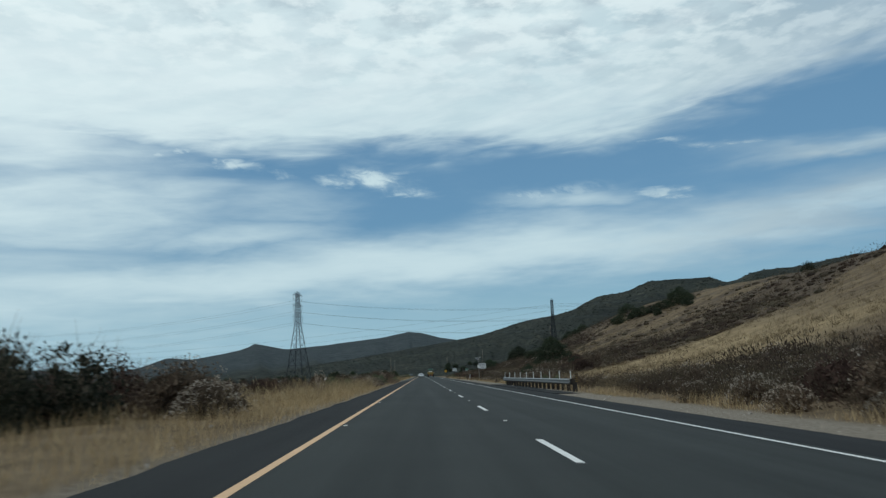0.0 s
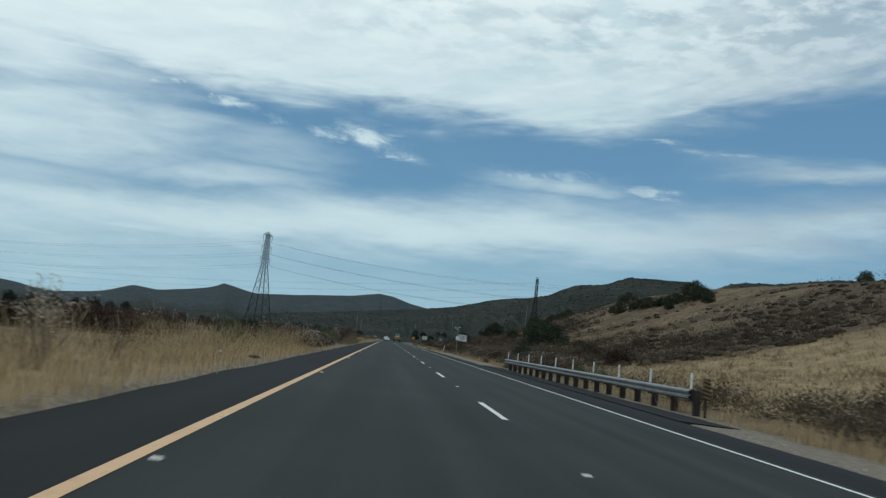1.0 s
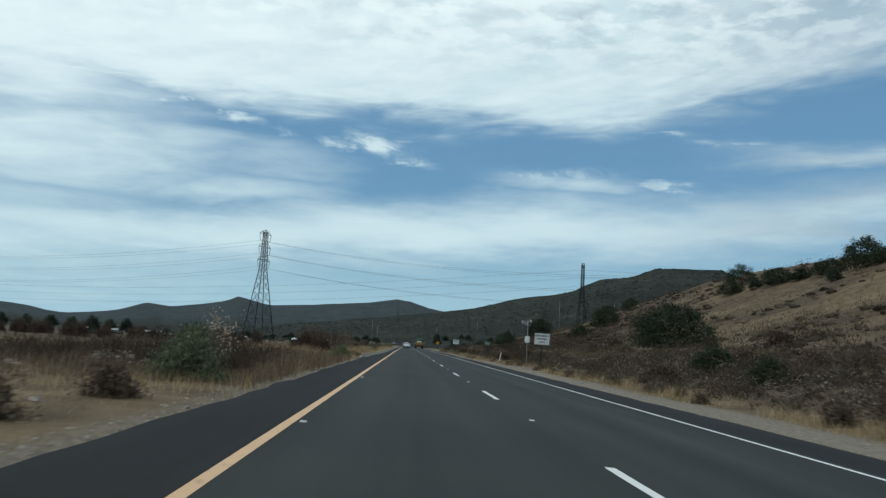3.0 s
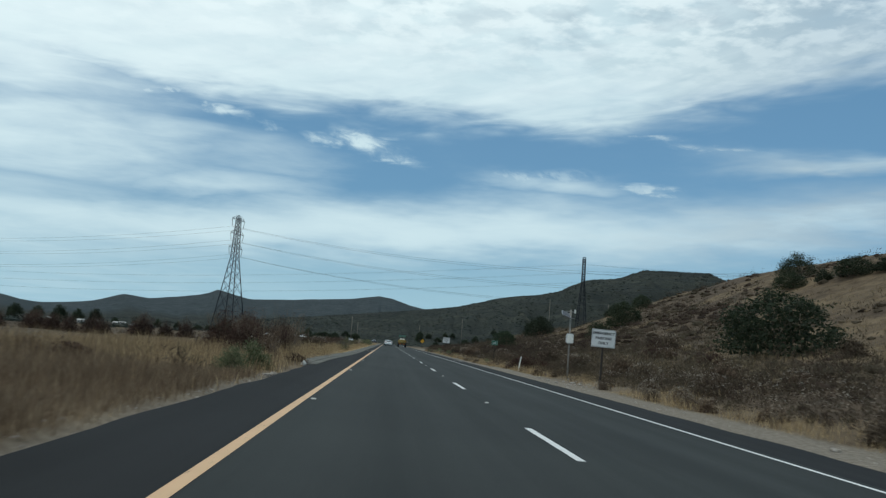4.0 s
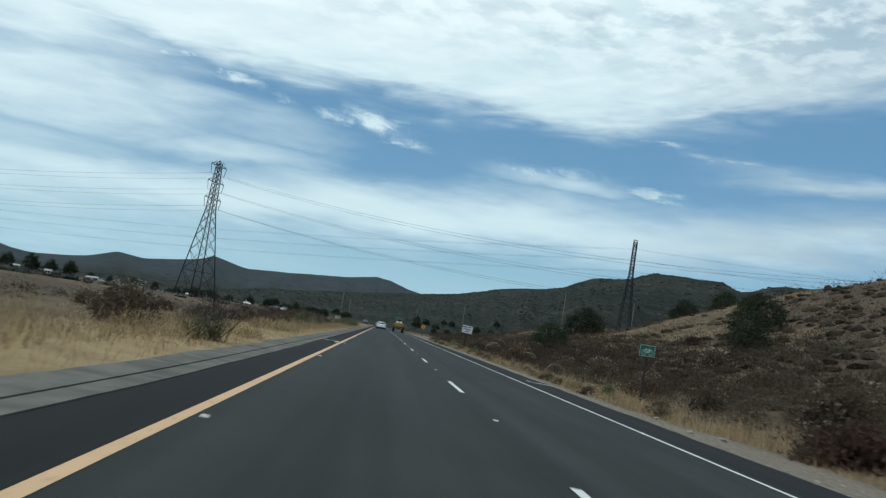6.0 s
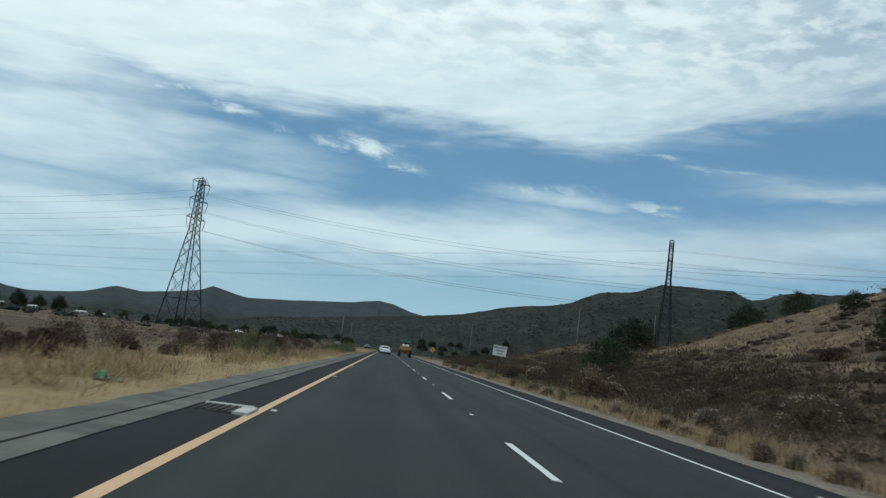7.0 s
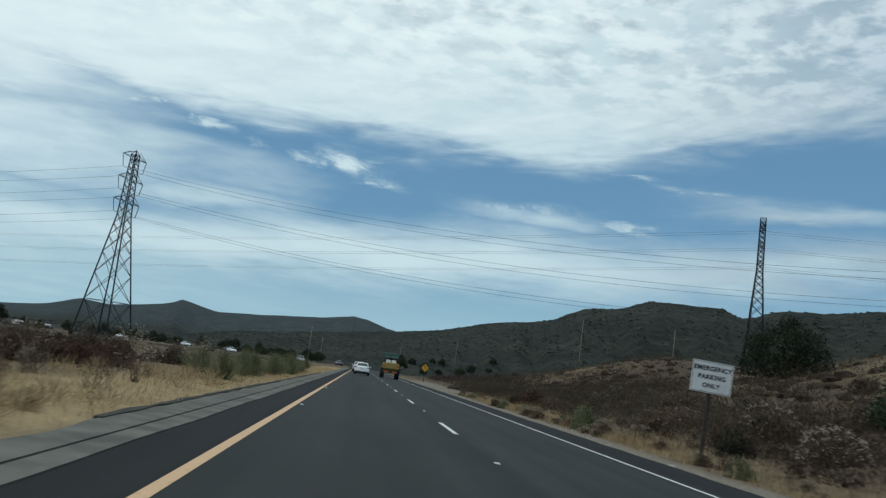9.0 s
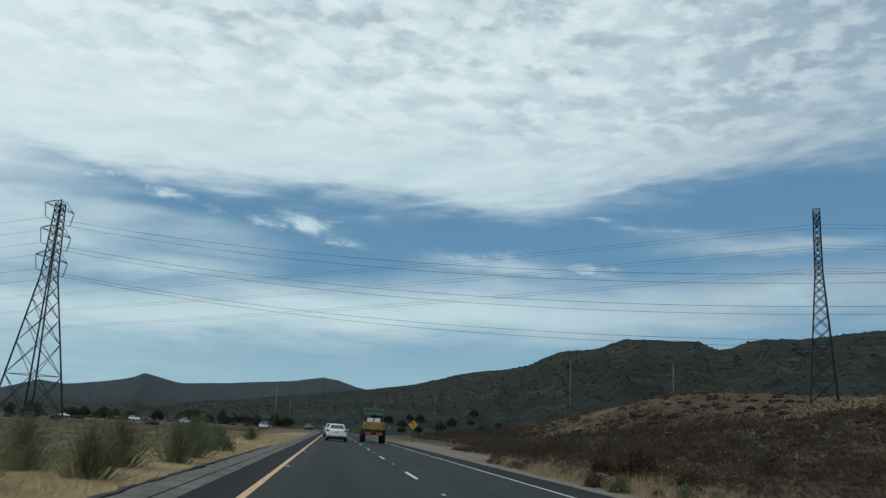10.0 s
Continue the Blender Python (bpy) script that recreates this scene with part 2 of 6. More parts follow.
def ground_build(nt, b):
    def attr(name):
        a = nt.nodes.new("ShaderNodeAttribute")
        a.attribute_name = name
        return a.outputs["Fac"]
    big = tex(nt, 0.07, 6.0, rough=0.6)
    mid = tex(nt, 0.55, 6.0, rough=0.65)
    fine = tex(nt, 9.0, 5.0, rough=0.7)
    grass = ramp_c(nt, mid, [(0.28, (0.070, 0.050, 0.034)), (0.45, (0.145, 0.105, 0.064)), (0.62, (0.215, 0.158, 0.096)), (0.8, (0.29, 0.22, 0.14))])
    brush = ramp_c(nt, mid, [(0.3, (0.050, 0.037, 0.027)), (0.7, (0.135, 0.098, 0.066))])
    col = mix_c(nt, ramp_c(nt, big, [(0.44, (0, 0, 0)), (0.60, (0.6, 0.6, 0.6))]), grass, brush)
    patch = nt.nodes.new("ShaderNodeMath")
    patch.operation, patch.use_clamp = "ADD", True
    nt.links.new(attr("brush"), patch.inputs[0])
    nt.links.new(ramp_c(nt, mid, [(0.3, (0.0, 0.0, 0.0)), (0.7, (0.12, 0.12, 0.12))]), patch.inputs[1])
    col = mix_c(nt, patch.outputs[0], col, brush)
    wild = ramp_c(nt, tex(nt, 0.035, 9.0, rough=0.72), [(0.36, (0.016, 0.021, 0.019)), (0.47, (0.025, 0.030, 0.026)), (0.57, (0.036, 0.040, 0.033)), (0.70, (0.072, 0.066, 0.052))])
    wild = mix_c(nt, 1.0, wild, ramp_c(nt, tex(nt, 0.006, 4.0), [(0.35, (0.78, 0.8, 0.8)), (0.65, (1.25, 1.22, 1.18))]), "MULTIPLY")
    # distance haze put into the far ridge's base colour: paler and bluer
    far_haze = ramp_c(nt, tex(nt, 0.03, 9.0, rough=0.75), [(0.34, (0.026, 0.036, 0.041)), (0.5, (0.043, 0.055, 0.060)), (0.68, (0.066, 0.077, 0.078))])
    wild = mix_c(nt, attr("far_haze"), wild, far_haze)
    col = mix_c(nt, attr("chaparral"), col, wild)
    straw = ramp_c(nt, mid, [(0.3, (0.26, 0.185, 0.10)), (0.7, (0.46, 0.345, 0.19))])
    col = mix_c(nt, attr("straw"), col, straw)
    dirt = ramp_c(nt, fine, [(0.3, (0.13, 0.108, 0.085)), (0.7, (0.29, 0.25, 0.20))])
    col = mix_c(nt, attr("dirt"), col, dirt)
    col = mix_c(nt, 0.45, col, ramp_c(nt, fine, [(0.3, (0.5, 0.5, 0.5)), (0.7, (1.2, 1.2, 1.2))]), "MULTIPLY")
    nt.links.new(col, b.inputs["Base Color"])
    bump(nt, b, fine, 0.6, 0.06)
    rough_growth = nt.nodes.new("ShaderNodeMath")
    rough_growth.operation = "MULTIPLY"
    nt.links.new(attr("chaparral"), rough_growth.inputs[0])
    nt.links.new(tex(nt, 0.16, 9.0, rough=0.68), rough_growth.inputs[1])
    crowns = nt.nodes.new("ShaderNodeBump")
    crowns.inputs["Strength"].default_value, crowns.inputs["Distance"].default_value = 0.9, 3.0
    nt.links.new(rough_growth.outputs[0], crowns.inputs["Height"])
    small = [n for n in nt.nodes if n.bl_idname == "ShaderNodeBump" and n != crowns][0]
    nt.links.new(crowns.outputs[0], small.inputs["Normal"])


def plain(c, vary=0.12):
    return speckled(tuple(v * (1 - vary) for v in c), tuple(min(v * (1 + vary), 1.0) for v in c), 4.0, 40.0, 0.05, 0.002)


M = {}
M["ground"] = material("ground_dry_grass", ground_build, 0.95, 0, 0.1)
M["asphalt"] = material("asphalt_lanes", asphalt((0.0238, 0.0272, 0.0262), (0.0415, 0.0455, 0.0438), True), 0.88, 0, 0.2)
M["shoulder"] = material("asphalt_shoulder", asphalt((0.0155, 0.016, 0.0168), (0.026, 0.0265, 0.0275), False), 0.92, 0, 0.15)
M["yellow_line"] = material("yellow_line_paint", worn_paint((0.68, 0.43, 0.245), (0.12, 0.09, 0.06)), 0.7)
M["white_line"] = material("white_line_paint", worn_paint((0.72, 0.72, 0.70), (0.12, 0.12, 0.12)), 0.7)
M["concrete"] = material("gutter_concrete", speckled((0.085, 0.082, 0.070), (0.165, 0.157, 0.132), 1.7, 30.0, 0.5, 0.012), 0.9)
M["pale_concrete"] = material("pale_concrete", speckled((0.42, 0.41, 0.38), (0.55, 0.54, 0.5), 3.0, 40.0, 0.3, 0.006), 0.9)
M["dark_gap"] = material("dark_joint", plain((0.045, 0.042, 0.036), 0.3), 0.95)
M["galv"] = material("galvanised_steel", speckled((0.20, 0.205, 0.205), (0.30, 0.305, 0.305), 5.0, 50.0, 0.1, 0.003), 0.5, 0.6)
M["pole_steel"] = material("dusty_pole_steel", speckled((0.20, 0.185, 0.165), (0.31, 0.29, 0.26), 4.0, 40.0, 0.1, 0.003), 0.7, 0.1)
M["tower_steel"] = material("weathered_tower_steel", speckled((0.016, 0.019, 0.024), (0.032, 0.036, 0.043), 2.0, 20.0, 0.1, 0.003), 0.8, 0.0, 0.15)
M["wire"] = material("aluminium_wire", plain((0.075, 0.085, 0.10)), 0.6, 0.2)
M["insulator"] = material("insulator_glaze", plain((0.04, 0.044, 0.05)), 0.3)
M["wood"] = material("weathered_wood", speckled((0.13, 0.105, 0.085), (0.24, 0.20, 0.17), 3.0, 40.0, 0.5, 0.01), 0.9)
M["dark_wood"] = material("dark_wood_post", speckled((0.028, 0.023, 0.020), (0.055, 0.045, 0.037), 4.0, 50.0, 0.4, 0.006), 0.9)
M["white_plastic"] = material("white_plastic", plain((0.74, 0.74, 0.70)), 0.5)
M["sign_white"] = material("sign_white_sheeting", speckled((0.56, 0.58, 0.58), (0.66, 0.68, 0.68), 2.0, 30.0, 0.0, 0.0), 0.5)
M["sign_green"] = material("sign_green_sheeting", plain((0.014, 0.115, 0.07)), 0.45)
M["sign_yellow"] = material("sign_amber_sheeting", plain((0.62, 0.33, 0.03)), 0.45)
M["marker_amber"] = material("faded_amber_sheeting", plain((0.22, 0.13, 0.04)), 0.6)
M["sign_black"] = material("sign_black_legend", plain((0.02, 0.022, 0.025)), 0.5)
M["solar"] = material("solar_cells", plain((0.035, 0.04, 0.055)), 0.4, 0.0, 0.4)
M["bare_metal"] = material("sign_back_metal", plain((0.35, 0.35, 0.36)), 0.4, 0.7)
M["rubber"] = material("tyre_rubber", plain((0.02, 0.02, 0.021)), 0.85)
M["paint_white"] = material("car_paint_white", plain((0.78, 0.79, 0.79), 0.03), 0.25, 0, 0.5)
M["paint_dark"] = material("car_paint_dark", plain((0.04, 0.042, 0.05), 0.05), 0.25, 0, 0.5)
M["paint_silver"] = material("car_paint_silver", plain((0.45, 0.46, 0.47), 0.05), 0.3, 0.4, 0.5)
M["glass"] = material("car_glass", plain((0.03, 0.04, 0.045)), 0.05, 0, 0.6)
M["lamp_red"] = material("tail_lamp_red", plain((0.35, 0.02, 0.015)), 0.2, 0, 0.5)
M["trim_black"] = material("black_trim", plain((0.018, 0.018, 0.02)), 0.6)
M["rim"] = material("alloy_rim", plain((0.4, 0.41, 0.42)), 0.35, 0.8)
M["machine_yellow"] = material("machine_yellow", speckled((0.27, 0.18, 0.05), (0.38, 0.27, 0.09), 1.5, 25.0, 0.1, 0.004), 0.55)
M["machine_green"] = material("canopy_green", speckled((0.09, 0.18, 0.15), (0.14, 0.25, 0.20), 2.0, 25.0, 0.1, 0.004), 0.5)
M["orange"] = material("orange_stripe", plain((0.55, 0.14, 0.03)), 0.5)
M["wall_white"] = material("far_house_wall", plain((0.40, 0.39, 0.37)), 0.8)
M["roof_tile"] = material("far_house_roof", speckled((0.20, 0.11, 0.08), (0.30, 0.19, 0.14), 1.0, 10.0, 0.1, 0.01), 0.9)
M["grass"] = material("dry_grass_blades", leafy([(0.0, (0.14, 0.098, 0.058)), (0.3, (0.31, 0.222, 0.125)), (0.7, (0.46, 0.34, 0.19)), (1.0, (0.58, 0.46, 0.285))]), 0.8, 0, 0.15)
M["brown_leaf"] = material("dry_brown_leaves", leafy([(0.0, (0.058, 0.042, 0.031)), (0.5, (0.108, 0.078, 0.057)), (0.85, (0.16, 0.12, 0.088)), (1.0, (0.23, 0.178, 0.13))]), 0.85, 0, 0.1)
M["rust_leaf"] = material("rust_brown_leaves", leafy([(0.0, (0.044, 0.027, 0.022)), (0.6, (0.074, 0.046, 0.038)), (1.0, (0.112, 0.075, 0.060))]), 0.85, 0, 0.1)
M["seed"] = material("pale_seed_heads", leafy([(0.0, (0.19, 0.15, 0.115)), (0.5, (0.38, 0.315, 0.255)), (1.0, (0.58, 0.52, 0.44))]), 0.85, 0, 0.1)
M["green_leaf"] = material("grey_green_leaves", leafy([(0.0, (0.056, 0.070, 0.037)), (0.5, (0.115, 0.135, 0.074)), (1.0, (0.20, 0.21, 0.125))]), 0.7, 0, 0.2)
M["dark_leaf"] = material("dark_evergreen_leaves", leafy([(0.0, (0.018, 0.027, 0.015)), (0.5, (0.030, 0.043, 0.023)), (0.9, (0.048, 0.062, 0.034)), (1.0, (0.07, 0.08, 0.046))]), 0.6, 0, 0.25)
M["bush_leaf"] = material("deep_green_leaves", leafy([(0.0, (0.014, 0.024, 0.013)), (0.5, (0.030, 0.050, 0.027)), (0.9, (0.055, 0.078, 0.042)), (1.0, (0.09, 0.11, 0.06))]), 0.65, 0, 0.2)
M["brush_leaf"] = material("mixed_dry_brush", patchy_leaf([(0.1, (0.048, 0.035, 0.028)), (0.4, (0.078, 0.055, 0.042)), (0.6, (0.092, 0.076, 0.052)), (0.8, (0.13, 0.103, 0.074)), (1.0, (0.21, 0.16, 0.10))]), 0.85, 0, 0.1)
M["slope_straw"] = material("greyed_grass_blades", leafy([(0.0, (0.11, 0.08, 0.05)), (0.4, (0.21, 0.155, 0.095)), (0.8, (0.32, 0.245, 0.15)), (1.0, (0.42, 0.34, 0.22))]), 0.8, 0, 0.15)
M["weed_straw"] = material("brown_weed_straw", leafy([(0.0, (0.085, 0.058, 0.040)), (0.4, (0.165, 0.115, 0.076)), (0.8, (0.25, 0.18, 0.118)), (1.0, (0.36, 0.28, 0.19))]), 0.8, 0, 0.15)
M["tussock"] = material("weathered_dry_grass", patchy_leaf([(0.1, (0.10, 0.074, 0.047)), (0.5, (0.195, 0.145, 0.088)), (0.9, (0.31, 0.235, 0.145))]), 0.85, 0, 0.1)
M["hill_leaf"] = material("chaparral_leaves", leafy([(0.0, (0.018, 0.024, 0.020)), (0.5, (0.027, 0.034, 0.028)), (0.85, (0.039, 0.043, 0.035)), (1.0, (0.062, 0.058, 0.045))], False), 0.85, 0, 0.1)
M["broom_leaf"] = material("grey_green_broom", leafy([(0.0, (0.075, 0.085, 0.045)), (0.5, (0.135, 0.148, 0.082)), (0.85, (0.20, 0.205, 0.12)), (1.0, (0.30, 0.27, 0.165))]), 0.75, 0, 0.15)
M["stem"] = material("dry_stems", speckled((0.10, 0.075, 0.055), (0.22, 0.17, 0.12), 5.0, 50.0, 0.2, 0.004), 0.9)
M["thistle"] = material("dry_thistle_heads", leafy([(0.0, (0.07, 0.055, 0.055)), (0.5, (0.13, 0.10, 0.105)), (1.0, (0.26, 0.22, 0.22))]), 0.85, 0, 0.1)
M["litter"] = material("pale_litter", plain((0.55, 0.54, 0.5)), 0.7)
M["litter_green"] = material("green_plastic", plain((0.05, 0.17, 0.10)), 0.5)
M["rock"] = material("pale_rock", speckled((0.25, 0.22, 0.19), (0.42, 0.38, 0.33), 3.0, 25.0, 0.5, 0.02), 0.9)
M["dusky_leaf"] = material("dusky_leaves", leafy([(0.0, (0.014, 0.017, 0.012)), (0.5, (0.034, 0.038, 0.026)), (0.9, (0.065, 0.062, 0.045)), (1.0, (0.14, 0.12, 0.09))]), 0.75, 0, 0.15)

# ---------------------------------------------------------------- building helpers


def link_mesh(name, verts, faces, mat, parent=None, smooth=False):
    me = bpy.data.meshes.new(name)
    me.from_pydata([tuple(v) for v in verts], [], [tuple(f) for f in faces])
    me.materials.append(mat)
    if smooth:
        me.polygons.foreach_set("use_smooth", [True] * len(me.polygons))
    me.update()
    ob = new(name, me)
    if parent is not None:
        ob.parent = parent
    return ob


def part(name, bm, mat, parent=None, label="", smooth=False):
    me = bpy.data.meshes.new(name)
    bmesh.ops.recalc_face_normals(bm, faces=bm.faces)
    if smooth:
        for f in bm.faces:
            f.smooth = True
    bm.to_mesh(me)
    bm.free()
    me.materials.append(mat)
    ob = new(name, me)
    if parent is not None:
        ob.parent = parent
    return tagged(ob, label)


def thing(name, m, label, category, group=""):
    e = new(name)
    e.empty_display_size = 0.3
    e.matrix_world = m
    return tagged(e, label, category, group)


def box(bm, x0, x1, y0, y1, z0, z1, bevel=0.0):
    r = bmesh.ops.create_cube(bm, size=1.0)
    for v in r["verts"]:
        v.co = ((x0 + x1) / 2 + v.co.x * (x1 - x0), (y0 + y1) / 2 + v.co.y * (y1 - y0), (z0 + z1) / 2 + v.co.z * (z1 - z0))
    if bevel:
        edges = list({e for v in r["verts"] for e in v.link_edges})
        bmesh.ops.bevel(bm, geom=edges, offset=bevel, segments=2, affect="EDGES")
    return bm


def boxed(*a, **k):
    return box(bmesh.new(), *a, **k)


def rod(bm, a, b, r0, r1=None, n=6):
    a, b = Vector(a), Vector(b)
    r1 = r0 if r1 is None else r1
    d = b - a
    m = Matrix.Translation((a + b) / 2) @ d.to_track_quat("Z", "Y").to_matrix().to_4x4()
    bmesh.ops.create_cone(bm, cap_ends=True, segments=n, radius1=r0, radius2=r1, depth=d.length, matrix=m)
    return bm


def profile(bm, pts, x0, x1):
    """A closed outline in y, z pushed from x0 to x1."""
    a = [bm.verts.new((x0, y, z)) for y, z in pts]
    b = [bm.verts.new((x1, y, z)) for y, z in pts]
    n = len(pts)
    bm.faces.new(a)
    bm.faces.new(list(reversed(b)))
    for i in range(n):
        bm.faces.new((a[i], b[i], b[(i + 1) % n], a[(i + 1) % n]))
    return bm


# ---------------------------------------------------------------- the lie of the land
CROSSFALL = -0.0402                  # the carriageway drops to the right


def road_z(x):
    return CROSSFALL * x


def smooth(v, a, b):
    k = np.clip((v - a) / (b - a), 0, 1)
    return k * k * (3 - 2 * k)


def waves(x, y, k, seed):
    """Cheap rolling unevenness."""
    r = np.random.RandomState(seed)
    s = np.zeros_like(x, dtype=float)
    for i in range(7):
        a, f, ph = r.uniform(0, 6.28), k * (1 + 0.6 * i), r.uniform(0, 6.28)
        s += np.sin((x * math.cos(a) + y * math.sin(a)) * f + ph) / (1 + 0.5 * i)
    return s / 3.2


# skylines of the two ridges round the valley: bearing in degrees from the way ahead, height of the crest
FAR_RIDGE = 2400.0, [(-180, 90), (-60, 120), (-45, 150), (-36, 110), (-27.3, 62), (-25.3, 55), (-23.5, 38), (-21.7, 46), (-20, 54), (-18.1, 83), (-16.6, 75), (-14.2, 90), (-12.8, 102), (-12.1, 118), (-11.2, 110),
                     (-9.8, 97), (-7.1, 106), (-5.5, 113), (-2.7, 124), (-0.9, 138), (0.1, 133), (1.4, 116), (4, 100), (60, 90), (180, 90)]
NEAR_RIDGE = 1100.0, [(-180, 0), (-60, 0), (-14, 4), (-9, 24), (-1.3, 44), (1.5, 52), (3.7, 58), (5.1, 63), (6.9, 73), (8.7, 82), (10.9, 88), (12.2, 93), (13.2, 103), (14.4, 113), (16.6, 118), (18.3, 131), (19.9, 131), (22.9, 130),
                      (24.2, 119), (25.6, 131), (26.6, 135), (29, 135), (31, 141), (33, 146), (45, 140), (90, 60), (120, 0), (180, 0)]


def ridge(x, y, line, foot):
    """A range that rises from its foot to its crest, in spurs and gullies, and falls away behind."""
    away, pts = line
    bearing = np.degrees(np.arctan2(x, y - 190))
    s = np.hypot(x, y - 190) / away
    crest = np.interp(bearing, [p[0] for p in pts], [p[1] for p in pts]) - 2
    k = np.clip((s - foot) / (1 - foot), 0, 1)
    rise = k ** 1.25 * (1 - 0.55 * np.clip((s - 1) / 0.5, 0, 1) ** 1.5)
    spurs = waves(bearing * 14, s * 30, 0.09, 61) + 0.6 * waves(bearing * 14, s * 60, 0.25, 62)
    return crest * (rise + 0.16 * spurs * k * (1 - k) * (s < 1) * 2) + waves(x, y, 0.05, 63) * 0.9 * k


def far_hills(x, y):
    return np.maximum(ridge(x, y, FAR_RIDGE, 0.42), ridge(x, y, NEAR_RIDGE, 0.34))


def land(x, y):
    x, y = np.asarray(x, dtype=float), np.asarray(y, dtype=float)
    d = np.maximum(x - 8.0, 0)
    hill = 0.12 * d + 0.0050 * d * d
    hill = hill / (1 + (hill / 22.0) ** 4) ** 0.25
    amp = 1 - 0.50 * smooth(y, 270, 345) - 0.36 * smooth(y, 380, 520)
    amp = amp * (0.93 + 0.07 * np.sin(y * 0.031 + 0.6))
    knoll = 3.2 * np.exp(-((x - 48) / 17) ** 2 - ((y - 372) / 32) ** 2)
    hill = hill * amp + knoll + waves(x, y, 0.16, 5) * 0.45 * smooth(x, 9, 22)
    left = -0.35 * smooth(-x, 9, 26) - 1.6 * smooth(-x, 40, 220) + waves(x, y, 0.12, 8) * 0.22 * smooth(-x, 8, 20)
    near = np.where(x > 0, hill, left) + road_z(np.clip(x, -6.2, 6.2))
    near = near + waves(x, y, 0.9, 3) * 0.05 * smooth(np.abs(x), 5.8, 7.5)
    dip = 0.16 * (1 - smooth(np.abs(x - 0.25), 5.0, 5.5)) * (1 - smooth(y, 500, 540))
    far = far_hills(x, y) - 2.0
    z = np.maximum(near - dip, far)
    return z - 25.0 * smooth(np.hypot(x, y - 190), 3300, 4500)


def brush_mass(x, y):
    """Where the slope is overgrown (above 0) and where it is bare grass."""
    m = waves(x, y, 0.085, 40) + 0.35 * waves(x, y, 0.4, 22)
    reach = 13.5 + 21.5 * smooth(y, 78, 92) - 12 * smooth(y, 132, 146) + 4 * np.sin(y * 0.05) + 15 * smooth(y, 185, 215)
    m = m + 0.25 - 0.22 * smooth(x, reach - 4, reach + 3)
    m = m + 0.65 * smooth(y, 82, 92) * (1 - smooth(y, 128, 140)) * (1 - smooth(x, 22, 36))
    m = m + 0.55 * waves(x, y, 0.2, 77) * smooth(x, 16, 24)
    m = m - 0.5 * (1 - smooth(y, 70, 86)) * smooth(x, 12.5, 17) + 0.3 * smooth(y, 84, 96) * (1 - smooth(y, 145, 165)) * smooth(x, 24, 30)
    m = m + 0.55 * smooth(y, 188, 204) * (1 - smooth(x, 18, 30))
    m = m + (0.35 * (1 - smooth(x, 15, 19)) + 0.5 * smooth(x, 12.5, 15) * (1 - smooth(x, 16, 20))) * (1 - smooth(y, 44, 50))
    m = m - 0.95 * smooth(y, 47, 53) * (1 - smooth(y, 78, 88)) * smooth(x, 9.0, 10.2)
    m = m + 0.4 * (1 - smooth(x, 16, 22)) * (1 - smooth(y, 46, 52)) + 0.08 * smooth(y, 138, 150) * (1 - smooth(y, 190, 204))
    return m + (0.75 * waves(x, y, 0.13, 83) - 0.12) * smooth(y, 140, 152) * (1 - smooth(y, 180, 194))


def steps(a, b, first, growth):
    out, s = [a], first
    sign = 1 if b > a else -1
    while (b - out[-1]) * sign > 0:
        out.append(out[-1] + s * sign)
        s *= growth
    out[-1] = b
    return out


